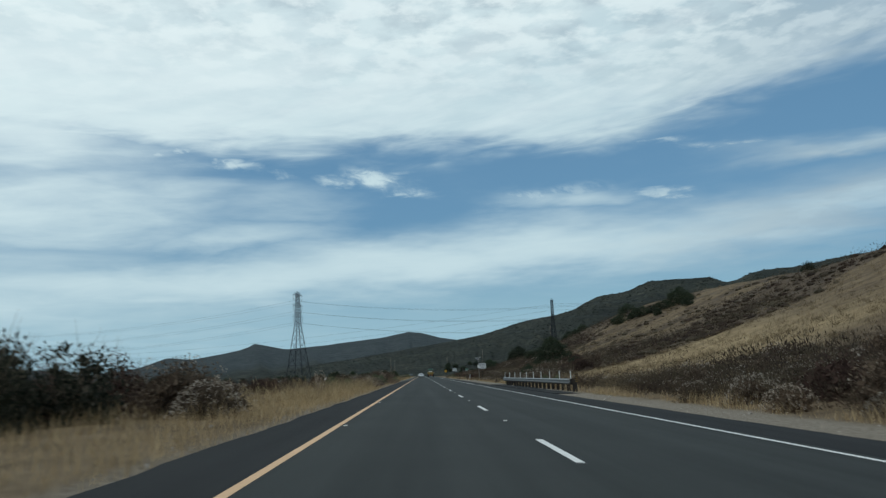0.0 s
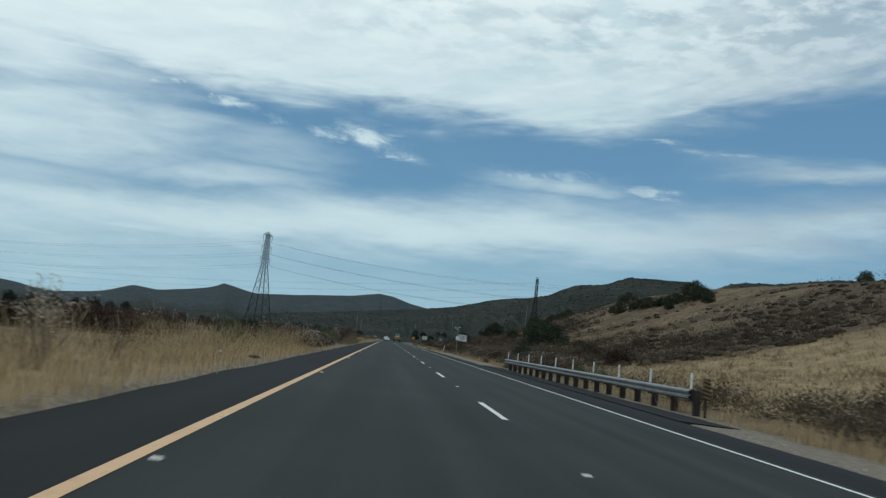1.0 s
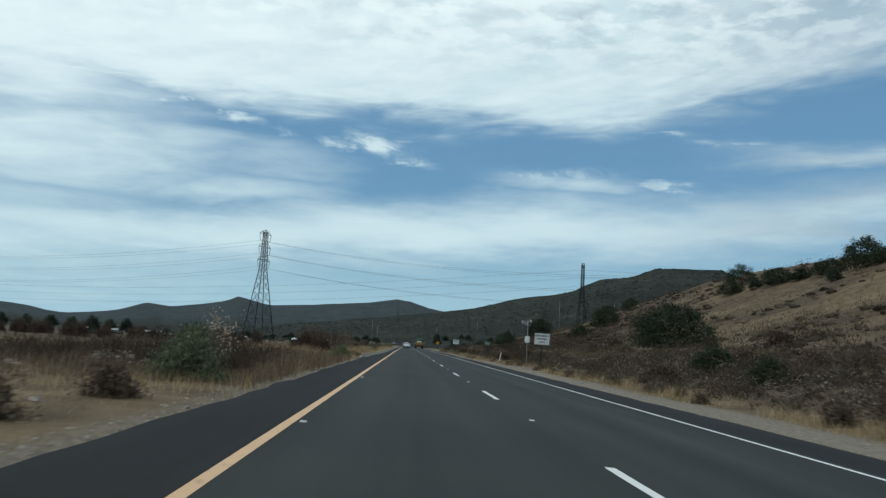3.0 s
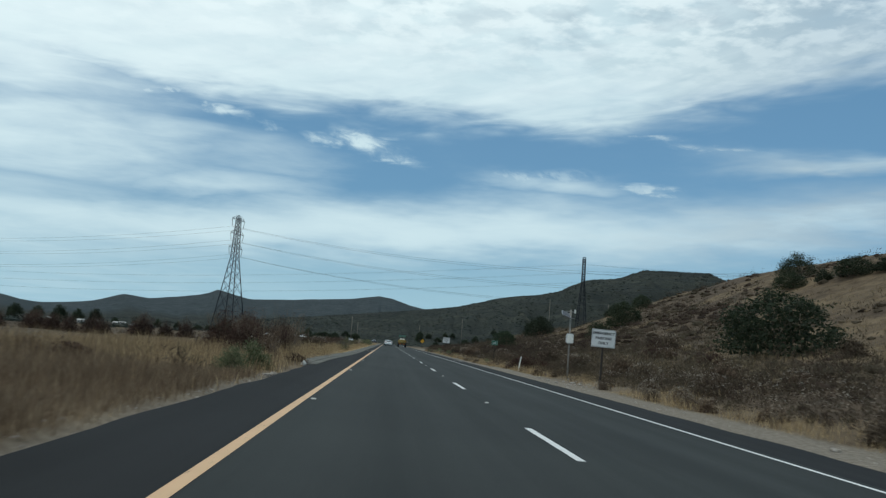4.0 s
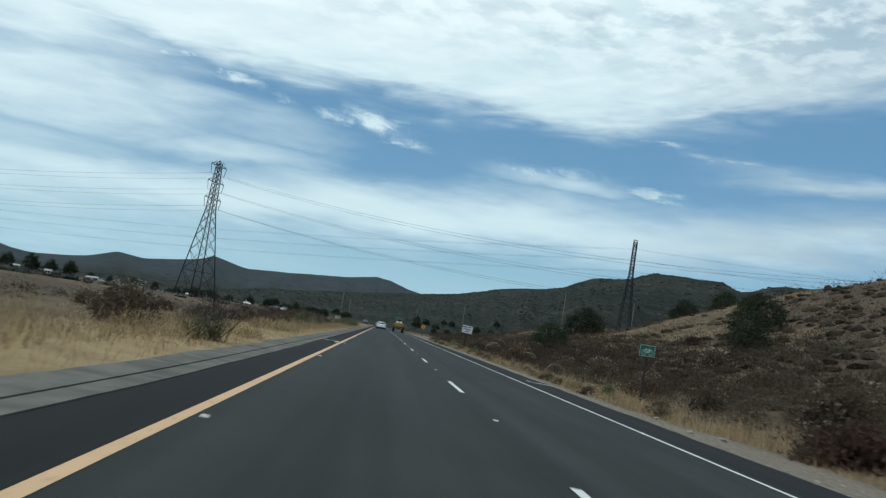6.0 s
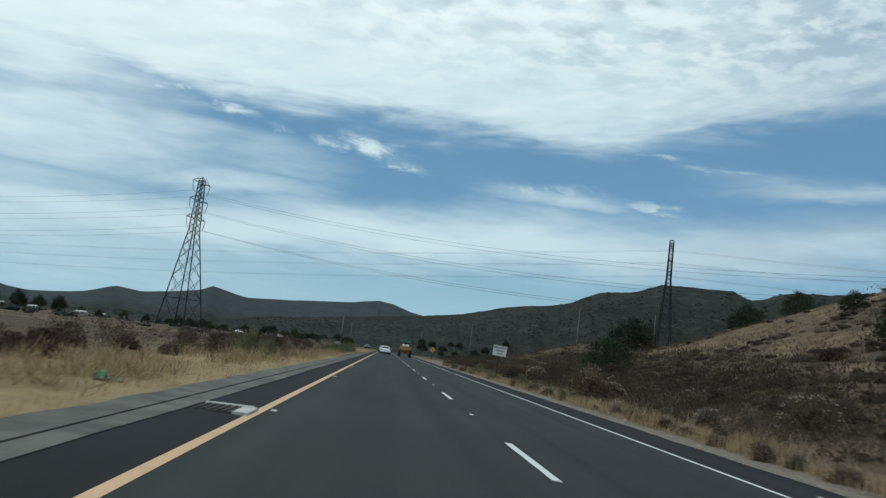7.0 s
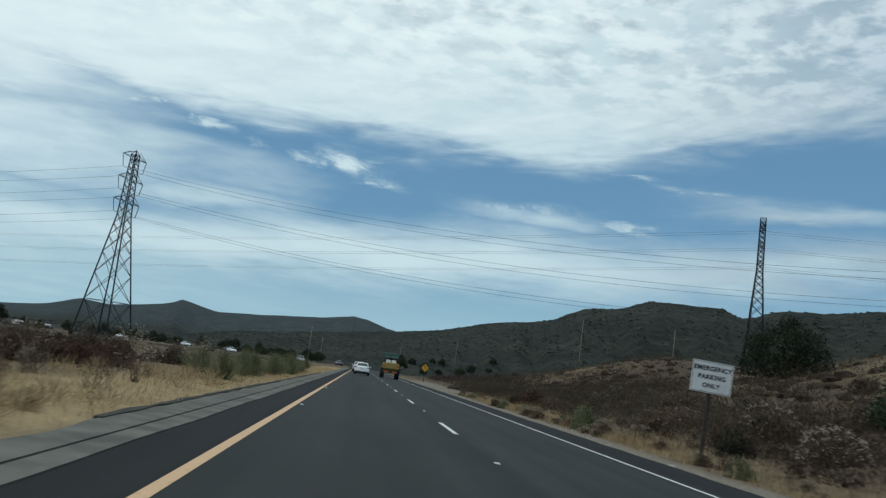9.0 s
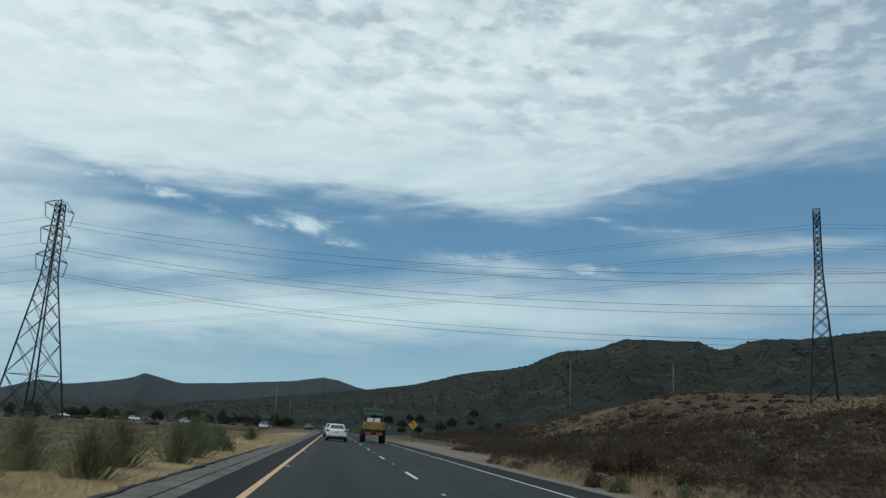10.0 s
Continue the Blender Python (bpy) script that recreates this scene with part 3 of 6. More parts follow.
def build_ground():
    xs = sorted(set([round(v, 3) for v in
                     steps(5.0, 10.0, 0.22, 1.03) + steps(10.4, 70, 0.7, 1.02) + steps(74, 4600, 4.0, 1.035)
                     + [-v for v in steps(5.0, 10.0, 0.22, 1.03) + steps(10.4, 60, 0.8, 1.04) + steps(64, 4600, 4.0, 1.035)] + [-2.5, 0.0, 2.5]]))
    ys = sorted(set([round(v, 3) for v in steps(-12, 330, 1.7, 1.0) + steps(333, 4600, 2.4, 1.016) + steps(-16, -600, 4, 1.1)]))
    X, Y = np.meshgrid(np.array(xs), np.array(ys))
    Z = land(X, Y)
    nx, ny = len(xs), len(ys)
    verts = np.stack([X.ravel(), Y.ravel(), Z.ravel()], 1)
    i = np.arange(nx * ny).reshape(ny, nx)
    faces = np.stack([i[:-1, :-1].ravel(), i[:-1, 1:].ravel(), i[1:, 1:].ravel(), i[1:, :-1].ravel()], 1)
    me = bpy.data.meshes.new("ground")
    me.from_pydata(verts.tolist(), [], faces.tolist())
    me.polygons.foreach_set("use_smooth", [True] * len(me.polygons))
    x, y = verts[:, 0], verts[:, 1]
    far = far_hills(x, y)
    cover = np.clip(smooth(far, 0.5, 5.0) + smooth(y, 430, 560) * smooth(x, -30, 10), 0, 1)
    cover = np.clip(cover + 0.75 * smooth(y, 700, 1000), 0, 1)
    w = waves(x, y, 1.1, 21) * 0.3
    late = smooth(y, 172, 182)
    dirt = (1 - smooth(x + w, 6.8 - 0.7 * late, 7.9 - 1.0 * late)) * (x > 0) + (1 - smooth(-x + w * 0.5, 4.95, 5.5)) * (x <= 0) * (1 - 0.8 * smooth(y, 120, 134))
    dirt = dirt * (1 - smooth(y, 360, 430))
    dirt = np.maximum(dirt, 0.8 * np.exp(-((y - 470 + 0.25 * x) / 7) ** 2) * smooth(-x, 30, 60))
    dirt = np.maximum(dirt, 0.7 * np.exp(-((y - 640 + 0.1 * x) / 12) ** 2) * smooth(-x, 60, 90))
    dirt = np.maximum(dirt, (1 - smooth(np.abs(y - 335), 25, 45)) * (x > 4) * (1 - smooth(x + w * 2, 8.5, 11)))
    dirt = np.maximum(dirt, 0.5 * (1 - smooth(np.abs(y - 147), 5, 10)) * (x > 5) * (1 - smooth(x + w * 2, 8.8, 10.5)))
    brush = np.where(x > 0, smooth(brush_mass(x, y), -0.15, 0.25) * smooth(x, 8.4, 10.5), 0.85 * smooth(-x + 2 * w, 10.5, 16) * smooth(y, 150, 172) * (1 - 0.8 * smooth(y + 8 * w, 256, 268) * (1 - smooth(y + 8 * w, 318, 330))))
    # last mask: painted distance haze, coming in between 1300 and 1700 m
    for name, val in (("chaparral", cover), ("dirt", dirt), ("brush", brush), ("straw", 0.6 * smooth(x + w, 8.5, 10) * (1 - smooth(x, 24, 40)) * smooth(y, 44, 54) * (1 - smooth(y, 78, 92)) + smooth(-x + w, 4.9, 5.3) * (1 - smooth(-x + w, 7.4, 9.0)) * np.maximum(0.9 * smooth(y, 150, 162) * (1 - smooth(y, 340, 400)), 0.6 * smooth(y, 22, 28) * (1 - smooth(y, 60, 68)))), ("far_haze", smooth(np.hypot(x, y - 190), 1300, 1700))):
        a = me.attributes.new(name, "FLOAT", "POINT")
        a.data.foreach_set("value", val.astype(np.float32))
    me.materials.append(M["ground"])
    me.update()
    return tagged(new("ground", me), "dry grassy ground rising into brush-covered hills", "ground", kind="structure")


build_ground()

# ---------------------------------------------------------------- road
Y0, Y1 = -60.0, 520.0


def strip(name, left, right, y0, y1, lift, mat, thick=0.0, step=2.0, label="", ragged=(0.0, 0.0), bend=None):
    """A ribbon along the road, lying lift above the carriageway's plane, with side faces thick deep."""
    n = max(2, int((y1 - y0) / step) + 1)
    ys = np.linspace(y0, y1, n)
    r = np.random.RandomState(int(abs(left) * 100) + 7)
    l = left + np.convolve(r.uniform(-1, 1, n + 2), [0.3, 0.4, 0.3], "valid") * ragged[0]
    q = right + np.convolve(r.uniform(-1, 1, n + 2), [0.3, 0.4, 0.3], "valid") * ragged[1]
    if bend:
        l, q = l + bend(ys), q + bend(ys)
    verts, faces = [], []
    for a, b, y in zip(l, q, ys):
        verts += [(a, y, road_z(a) + lift), (b, y, road_z(b) + lift), (a, y, road_z(a) + lift - thick), (b, y, road_z(b) + lift - thick)]
    for i in range(n - 1):
        k, m = 4 * i, 4 * i + 4
        faces.append((k, k + 1, m + 1, m))
        if thick:
            faces += [(k + 2, k, m, m + 2), (k + 1, k + 3, m + 3, m + 1)]
    if thick:
        faces += [(0, 2, 3, 1), (4 * n - 4, 4 * n - 3, 4 * n - 1, 4 * n - 2)]
    return tagged(link_mesh(name, verts, faces, mat), label, kind="structure")


XL, XR = -3.64, 3.74
strip("road", -3.70, 3.95, Y0, Y1, 0.0, M["asphalt"], 0.3, label="two-lane dark grey asphalt carriageway")
strip("road_shoulder", -4.95, -3.70, Y0, Y1, -0.002, M["shoulder"], 0.3, 0.6, "black asphalt shoulder beside the yellow line", (0.09, 0.0))
strip("road_shoulder", 3.95, 5.5, Y0, Y1, -0.002, M["shoulder"], 0.3, 0.6, "black asphalt shoulder beside the dirt verge", (0.0, 0.10))
strip("road_shoulder", 5.42, 6.85, 46.5, 89.0, 0.035, M["shoulder"], 0.3, 0.6, "black asphalt carried out to the guard rail", (0.0, 0.16))
strip("yellow_edge_line", XL - 0.06, XL + 0.06, Y0, Y1, 0.004, M["yellow_line"], label="solid yellow edge line", ragged=(0.006, 0.006))
strip("white_edge_line", XR - 0.05, XR + 0.05, Y0, Y1, 0.004, M["white_line"], label="solid white edge line", ragged=(0.004, 0.004))


def flare(ys):
    """The gutter stands further out where it begins."""
    return -0.42 * (1 - smooth(ys, 138, 168))


strip("gutter", -4.690, -4.40, 133.0, 420.0, 0.010, M["concrete"], 0.2, 1.0, "grey concrete gutter along the shoulder", (0.0, 0.03), flare)
strip("gutter", -5.15, -4.710, 133.0, 420.0, 0.020, M["concrete"], 0.3, 0.5, "raised grey concrete gutter lip beside dry grass", (0.10, 0.0), flare)
strip("gutter_joint", -4.710, -4.692, 133.0, 420.0, 0.005, M["dark_gap"], 0.1, 0.5, "dark open joint between gutter and lip", (0.014, 0.010), flare)

strip("soil_edge", -5.26, -5.165, 236.0, 292.0, 0.034, M["dark_gap"], 0.12, 0.3, "ragged dark soil edge over the gutter lip", (0.07, 0.06))

dash_mesh = None
for k in range(-4, 34):
    y = 13.911 - 3.66 + 14.63 * k
    if dash_mesh is None:
        ob = strip("lane_dash", -0.06, 0.06, 0.0, 3.66, 0.004, M["white_line"], step=0.3, label="white dashed lane line", ragged=(0.006, 0.006))
        dash_mesh = ob.data
    else:
        ob = tagged(new("lane_dash", dash_mesh), "white dashed lane line", kind="structure")
    ob.location.y = y


def road_marker(x, y, mat, label):
    bm = bmesh.new()
    z = road_z(x)
    vs = [bm.verts.new((x + sx * a, y + sy * b, z + h)) for h, a, b in ((0.0, 0.045, 0.045), (0.018, 0.036, 0.018)) for sx, sy in ((-1, -1), (1, -1), (1, 1), (-1, 1))]
    bm.faces.new(vs[4:])
    for i in range(4):
        j = (i + 1) % 4
        bm.faces.new((vs[i], vs[j], vs[j + 4], vs[i + 4]))
    tagged(part("road_marker", bm, mat), label, "road marker", "raised markers along the lane lines")


for k in range(-1, 24):
    y = 13.911 + 14.63 * k + 5.5
    road_marker(0.0, y, M["litter"], "small white raised reflector on the lane line")
    road_marker(XL + 0.15, 31.9 + 14.25 * k, M["litter"], "small pale raised reflector beside the yellow line")


def at(x, y, sink=0.0, turn=0.0):
    return pose(x, y, float(land(x, y)) - sink, 0, 0, turn)


# ---------------------------------------------------------------- drain inlet in the shoulder


def drain_inlet(x, y, turn=0.0):
    e = thing("drain_inlet", pose(x, y, road_z(x), 0, 0, turn), "drain grate with a pale concrete frame in the shoulder", "drain")
    bm = bmesh.new()
    box(bm, -0.48, 0.48, 0.36, 0.56, -0.2, 0.016, 0.004)
    part("far_rim", bm, M["pale_concrete"], e)
    part("side_rim", boxed(0.36, 0.56, -0.56, 0.35, -0.2, 0.016, bevel=0.004), M["pale_concrete"], e)
    # no hole here: the shade below the bars is a dark-coloured solid block
    part("pit", boxed(-0.48, 0.35, -0.56, 0.35, -0.2, 0.006), M["dark_gap"], e)
    for i in range(9):
        part("grate_bar", boxed(-0.46 + i * 0.09, -0.43 + i * 0.09, -0.54, 0.33, 0.006, 0.018), M["dark_wood"], e)


drain_inlet(-4.22, 187.95)
drain_inlet(5.05, 188.4, 180.0)

# ---------------------------------------------------------------- guard rail


def guard_rail():
    x, y0, y1 = 7.05, 50.3, 83.6
    gz = float(land(6.7, 66)) + 0.02
    e = thing("guard_rail", pose(x, y0, gz, 0, 0, 1.3), "galvanised steel guard rail on timber posts with white paddles", "guard rail")
    length = y1 - y0
    out = [(-0.02, 0.46), (-0.10, 0.51), (-0.10, 0.56), (-0.03, 0.60), (-0.03, 0.63), (-0.10, 0.67), (-0.10, 0.72), (-0.02, 0.77)]
    n = int(length / 3.81)
    for i in range(n + 1):
        a, b = i * 3.81, min((i + 1) * 3.81 + 0.06, length)
        if b - a < 0.5:
            continue
        bm = bmesh.new()
        off = 0.003 * (i % 2)
        fr = [[bm.verts.new((px - off, yy, pz)) for px, pz in out] for yy in (a, b)]
        bk = [[bm.verts.new((px - off + 0.012, yy, pz)) for px, pz in out] for yy in (a, b)]
        for k in range(len(out) - 1):
            bm.faces.new((fr[0][k], fr[1][k], fr[1][k + 1], fr[0][k + 1]))
            bm.faces.new((bk[0][k + 1], bk[1][k + 1], bk[1][k], bk[0][k]))
        for k in (0, len(out) - 1):
            bm.faces.new((fr[0][k], bk[0][k], bk[1][k], fr[1][k]))
        part("rail_beam", bm, M["galv"], e)
    for i in range(int(length / 1.80) + 1):
        y = 0.15 + i * 1.80
        part("post", boxed(0.14, 0.34, y - 0.075, y + 0.075, -0.35, 0.74, bevel=0.012), M["dark_wood"], e, "dark timber post")
        part("block", boxed(-0.015, 0.14, y - 0.07, y + 0.07, 0.42, 0.78, bevel=0.01), M["dark_wood"], e)
        if i % 2 == 0:
            part("paddle", boxed(0.02, 0.06, y - 0.06, y + 0.06, 0.76, 1.26, bevel=0.015), M["white_plastic"], e, "white marker paddle")
    # striped marker where the rail begins
    p = thing("object_marker", pose(x + 0.25, y0 - 0.5, gz - 0.03), "black and yellow striped marker on a post", "road marker")
    part("post", boxed(-0.03, 0.03, -0.03, 0.03, -0.2, 1.15, bevel=0.006), M["dark_wood"], p)
    plate = part("plate", boxed(-0.10, 0.10, -0.05, -0.035, 0.55, 1.15, bevel=0.004), M["sign_black"], p)
    for i in range(5):
        bm = bmesh.new()
        z = 0.57 + i * 0.115
        vs = [bm.verts.new(c) for c in ((-0.098, -0.053, z + 0.06), (0.098, -0.053, z), (0.098, -0.053, z + 0.05), (-0.098, -0.053, min(z + 0.11, 1.148)))]
        bm.faces.new(vs)
        part("stripe", bm, M["marker_amber"], plate)


guard_rail()

# ---------------------------------------------------------------- signs and posts


def lettering(name, text, size, m, mat, parent):
    cu = bpy.data.curves.new(name, "FONT")
    cu.body, cu.size, cu.align_x, cu.align_y = text, size, "CENTER", "CENTER"
    cu.extrude, cu.offset, cu.space_character = 0.001, size * 0.045, 1.10
    tmp = bpy.data.objects.new(name, cu)
    scene.collection.objects.link(tmp)
    bpy.context.view_layer.update()
    me = bpy.data.meshes.new_from_object(tmp)
    bpy.data.objects.remove(tmp)
    me.materials.clear()
    me.materials.append(mat)
    ob = new(name, me)
    ob.parent = parent
    ob.matrix_local = m
    return ob


def parking_sign(x, y, tilt, turn):
    e = thing("road_sign", at(x, y, 0.1, turn) @ pose(0, 0, 0, 0, tilt, 0), "white sign with black lettering on a dark wooden post", "road sign", "emergency parking signs")
    z = 2.19 - float(land(x, y)) + 0.1
    part("post", boxed(-0.05, 0.05, 0.0, 0.10, -0.3, z + 0.25, bevel=0.008), M["dark_wood"], e, "dark wooden post")
    panel = part("panel", boxed(-0.61, 0.61, -0.02, -0.004, z - 0.46, z + 0.46, bevel=0.005), M["sign_white"], e)
    for a, b, c, d in ((-0.585, 0.585, 0.425, 0.437), (-0.585, 0.585, -0.437, -0.425), (-0.585, -0.573, -0.425, 0.425), (0.573, 0.585, -0.425, 0.425)):
        part("border", boxed(a, b, -0.0235, -0.0205, z + c, z + d), M["sign_black"], panel)
    for i, word in enumerate(("EMERGENCY", "PARKING", "ONLY")):
        lettering("lettering", word, 0.182, pose(0, -0.023, z + 0.25 - 0.25 * i, 90, 0, 0), M["sign_black"], panel)
    for s in (-0.25, 0.25):
        bm = bmesh.new()
        rod(bm, (0, -0.026, z + s), (0, -0.019, z + s), 0.014, n=8)
        part("bolt", bm, M["galv"], panel)


parking_sign(8.66, 145.4, 1.5, -6)
parking_sign(7.84, 249.75, 3.0, -5)


def bike_sign():
    x, y = 8.0, 183.3
    e = thing("bike_route_sign", at(x, y, 0.1, -6), "small green cycle route sign on a dark post", "road sign")
    z = 1.85 - float(land(x, y)) + 0.1
    part("post", boxed(-0.04, 0.04, 0.0, 0.08, -0.3, z + 0.15, bevel=0.006), M["dark_wood"], e)
    panel = part("panel", boxed(-0.30, 0.30, -0.02, -0.006, z - 0.22, z + 0.22, bevel=0.008), M["sign_green"], e)
    for a, b, c, d in ((-0.285, 0.285, 0.195, 0.207), (-0.285, 0.285, -0.207, -0.195), (-0.285, -0.273, -0.195, 0.195), (0.273, 0.285, -0.195, 0.195)):
        part("border", boxed(a, b, -0.0235, -0.0205, z + c, z + d), M["sign_white"], panel)
    bm = bmesh.new()
    for cx in (-0.13, 0.13):
        for k in range(16):
            a, b = k * math.pi / 8, (k + 1) * math.pi / 8
            rod(bm, (cx + 0.085 * math.cos(a), -0.024, z - 0.06 + 0.085 * math.sin(a)), (cx + 0.085 * math.cos(b), -0.024, z - 0.06 + 0.085 * math.sin(b)), 0.008, n=4)
    for a, b in (((-0.13, -0.06), (-0.06, 0.06)), ((-0.06, 0.06), (0.08, 0.06)), ((0.08, 0.06), (0.0, -0.06)), ((0.0, -0.06), (-0.13, -0.06)), ((-0.06, 0.06), (0.0, -0.06)),
                 ((0.13, -0.06), (0.08, 0.06)), ((0.08, 0.06), (0.06, 0.12)), ((-0.06, 0.06), (-0.08, 0.11))):
        rod(bm, (a[0], -0.024, z + a[1]), (b[0], -0.024, z + b[1]), 0.008, n=4)
    part("bicycle_symbol", bm, M["sign_white"], panel, "white bicycle symbol")


bike_sign()


def curve_sign():
    x, y = 8.7, 367.4
    e = thing("warning_sign", at(x, y, 0.1, -2), "yellow diamond warning sign with a black arrow", "road sign")
    z = 2.15 - float(land(x, y)) + 0.1
    part("post", boxed(-0.05, 0.05, 0.0, 0.10, -0.3, z + 0.3, bevel=0.008), M["dark_wood"], e)
    bm = boxed(-0.46, 0.46, -0.02, -0.004, -0.46, 0.46, bevel=0.006)
    bmesh.ops.transform(bm, matrix=Matrix.Translation((0, 0, z)) @ Matrix.Rotation(radians(45), 4, "Y"), verts=bm.verts)
    panel = part("panel", bm, M["sign_yellow"], e)
    bm = bmesh.new()
    for a, b in (((0.12, -0.30), (0.12, -0.05)), ((0.12, -0.05), (-0.05, 0.16))):
        rod(bm, (a[0], -0.024, z + a[1]), (b[0], -0.024, z + b[1]), 0.055, n=4)
    rod(bm, (-0.05, -0.024, z + 0.16), (-0.2, -0.024, z + 0.34), 0.15, 0.01, 4)
    for v in bm.verts:
        v.co.y = -0.0245 + (v.co.y + 0.024) * 0.02
    part("arrow", bm, M["sign_black"], panel)


curve_sign()


def delineator(x, y, lean):
    e = thing("delineator_post", at(x, y, 0.05) @ pose(0, 0, 0, 0, lean, 0), "slim white flexible marker post leaning at the verge", "marker post")
    part("post", boxed(-0.05, 0.05, -0.012, 0.012, -0.1, 1.12, bevel=0.01), M["white_plastic"], e)
    part("reflector", boxed(-0.04, 0.04, -0.017, -0.0125, 0.90, 1.04), M["sign_white"], e)


delineator(7.45, 164.5, 9.0)


def solar_call_pole():
    x, y = 8.62, 153.0
    e = thing("solar_pole", at(x, y, 0.1), "slim steel pole with a solar panel and a white cabinet", "utility pole")
    z = 4.05 - float(land(x, y))
    bm = bmesh.new()
    rod(bm, (0, 0, -0.3), (0, 0, z), 0.055, 0.05, 10)
    part("pole", bm, M["pole_steel"], e, smooth=True)
    cab = part("cabinet", boxed(-0.24, 0.20, -0.30, -0.05, 2.2, 2.8, bevel=0.06), M["sign_white"], e, "white equipment cabinet")
    part("door", boxed(-0.21, 0.17, -0.315, -0.302, 2.24, 2.76, bevel=0.006), M["white_plastic"], cab)
    tilt = pose(-0.28, -0.05, z - 0.30, 25, 20, 0)
    bm = boxed(-0.25, 0.25, -0.30, 0.30, -0.012, 0.012, bevel=0.004)
    bmesh.ops.transform(bm, matrix=tilt, verts=bm.verts)
    sp = part("solar_panel", bm, M["solar"], e)
    for x0, x1, y0, y1 in ((-0.29, -0.25, -0.34, 0.34), (0.25, 0.29, -0.34, 0.34), (-0.25, 0.25, -0.34, -0.30), (-0.25, 0.25, 0.30, 0.34)):
        bm = boxed(x0, x1, y0, y1, -0.03, 0.02, bevel=0.004)
        bmesh.ops.transform(bm, matrix=tilt, verts=bm.verts)
        part("panel_frame", bm, M["bare_metal"], sp)
    for zz, l in ((z - 0.12, 0.34), (z - 0.5, 0.30)):
        bm = bmesh.new()
        rod(bm, (-l, 0, zz), (0.26, 0, zz), 0.022, n=6)
        part("bracket", bm, M["galv"], e)
    bm = bmesh.new()
    rod(bm, (0.26, 0, z - 0.2), (0.26, 0, z + 0.02), 0.05, n=8)
    part("sensor", bm, M["white_plastic"], e)


solar_call_pole()

# ---------------------------------------------------------------- pylons and wires


def pylon(x, y, top, turn, base_w, waist_w, waist, arms, arm_len, top_w, label, group="", twin=False, string=0.066, thick=2.6):
    g = float(land(x, y))
    h = top - g
    e = thing("pylon", pose(x, y, g, 0, 0, turn), label, "pylon", group)
    k = h / 100.0

    def half(z):
        return base_w + (waist_w - base_w) * z / waist if z < waist else waist_w + (top_w - waist_w) * (z - waist) / (h - waist)

    def corner(i, z):
        w = half(z)
        return (w * (1 if i in (0, 1) else -1), w * (1 if i in (1, 2) else -1), z)
    for i in range(4):
        bm = bmesh.new()
        rod(bm, corner(i, -0.6), corner(i, waist), 0.16 * k * thick, 0.13 * k * thick, 4)
        rod(bm, corner(i, waist), corner(i, h - 0.02 * h), 0.13 * k * thick, 0.09 * k * thick, 4)
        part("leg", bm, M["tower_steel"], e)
    levels = [0.0]
    z = 0.0
    while z < h * 0.965:
        z += max(half(z) * 1.75, h * 0.028)
        levels.append(min(z, h * 0.98))
    for i in range(4):
        bm = bmesh.new()
        j = (i + 1) % 4
        for a, b in zip(levels[:-1], levels[1:]):
            rod(bm, corner(i, a), corner(j, b), 0.068 * k * thick, n=3)
            rod(bm, corner(j, a), corner(i, b), 0.068 * k * thick, n=3)
            if b < waist * 0.45 or b == levels[-1] or a == levels[-3]:
                rod(bm, corner(i, b), corner(j, b), 0.068 * k * thick, n=3)
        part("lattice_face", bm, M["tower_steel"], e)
    ends = []
    for zf in arms:
        z = h * zf
        for s in (-1, 1):
            al = arm_len
            w = half(z)
            drop = h * 0.035
            tip = (0.0, s * (w + al), z)
            bm = bmesh.new()
            for sx in (-1, 1):
                rod(bm, (sx * w, s * w, z), tip, 0.07 * k * 2, n=4)
                rod(bm, (sx * w, s * w, z + drop), tip, 0.07 * k * 2, n=4)
            rod(bm, (-w * 0.5, s * (w + al * 0.5), z), (w * 0.5, s * (w + al * 0.5), z), 0.045 * k * 2, n=3)
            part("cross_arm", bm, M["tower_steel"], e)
            # a string of discs slants in from the tip; a thin link ties its foot to the tower
            low, foot = z - h * string, s * (w + al * 0.80)
            head, heel = Vector(tip), Vector((0.0, foot, low))
            bm = bmesh.new()
            for q in range(9):
                c = head.lerp(heel, 0.08 + 0.1 * q)
                rod(bm, c, head.lerp(heel, 0.08 + 0.1 * q + 0.055), 0.15 * k * 2, 0.09 * k * 2, 6)
            rod(bm, head, heel, 0.06 * k * 2, n=4)
            part("insulator", bm, M["insulator"], e)
            bm = bmesh.new()
            rod(bm, heel, (0.0, s * w * 0.9, low - h * 0.006), 0.05 * k * 2, n=4)
            part("link", bm, M["tower_steel"], e)
            ends.append(tuple(heel))
    bm = bmesh.new()
    for i in range(4):
        if twin:
            rod(bm, corner(i, h * 0.97), corner(i, h), 0.07 * k * thick, n=4)
            rod(bm, corner(i, h), corner((i + 1) % 4, h), 0.06 * k * thick, n=4)
        else:
            rod(bm, corner(i, h * 0.975), (0, 0, h), 0.06 * k * thick, n=4)
    part("peak", bm, M["tower_steel"], e)
    m = pose(x, y, g, 0, 0, turn)
    return e, [m @ Vector(p) for p in ends]


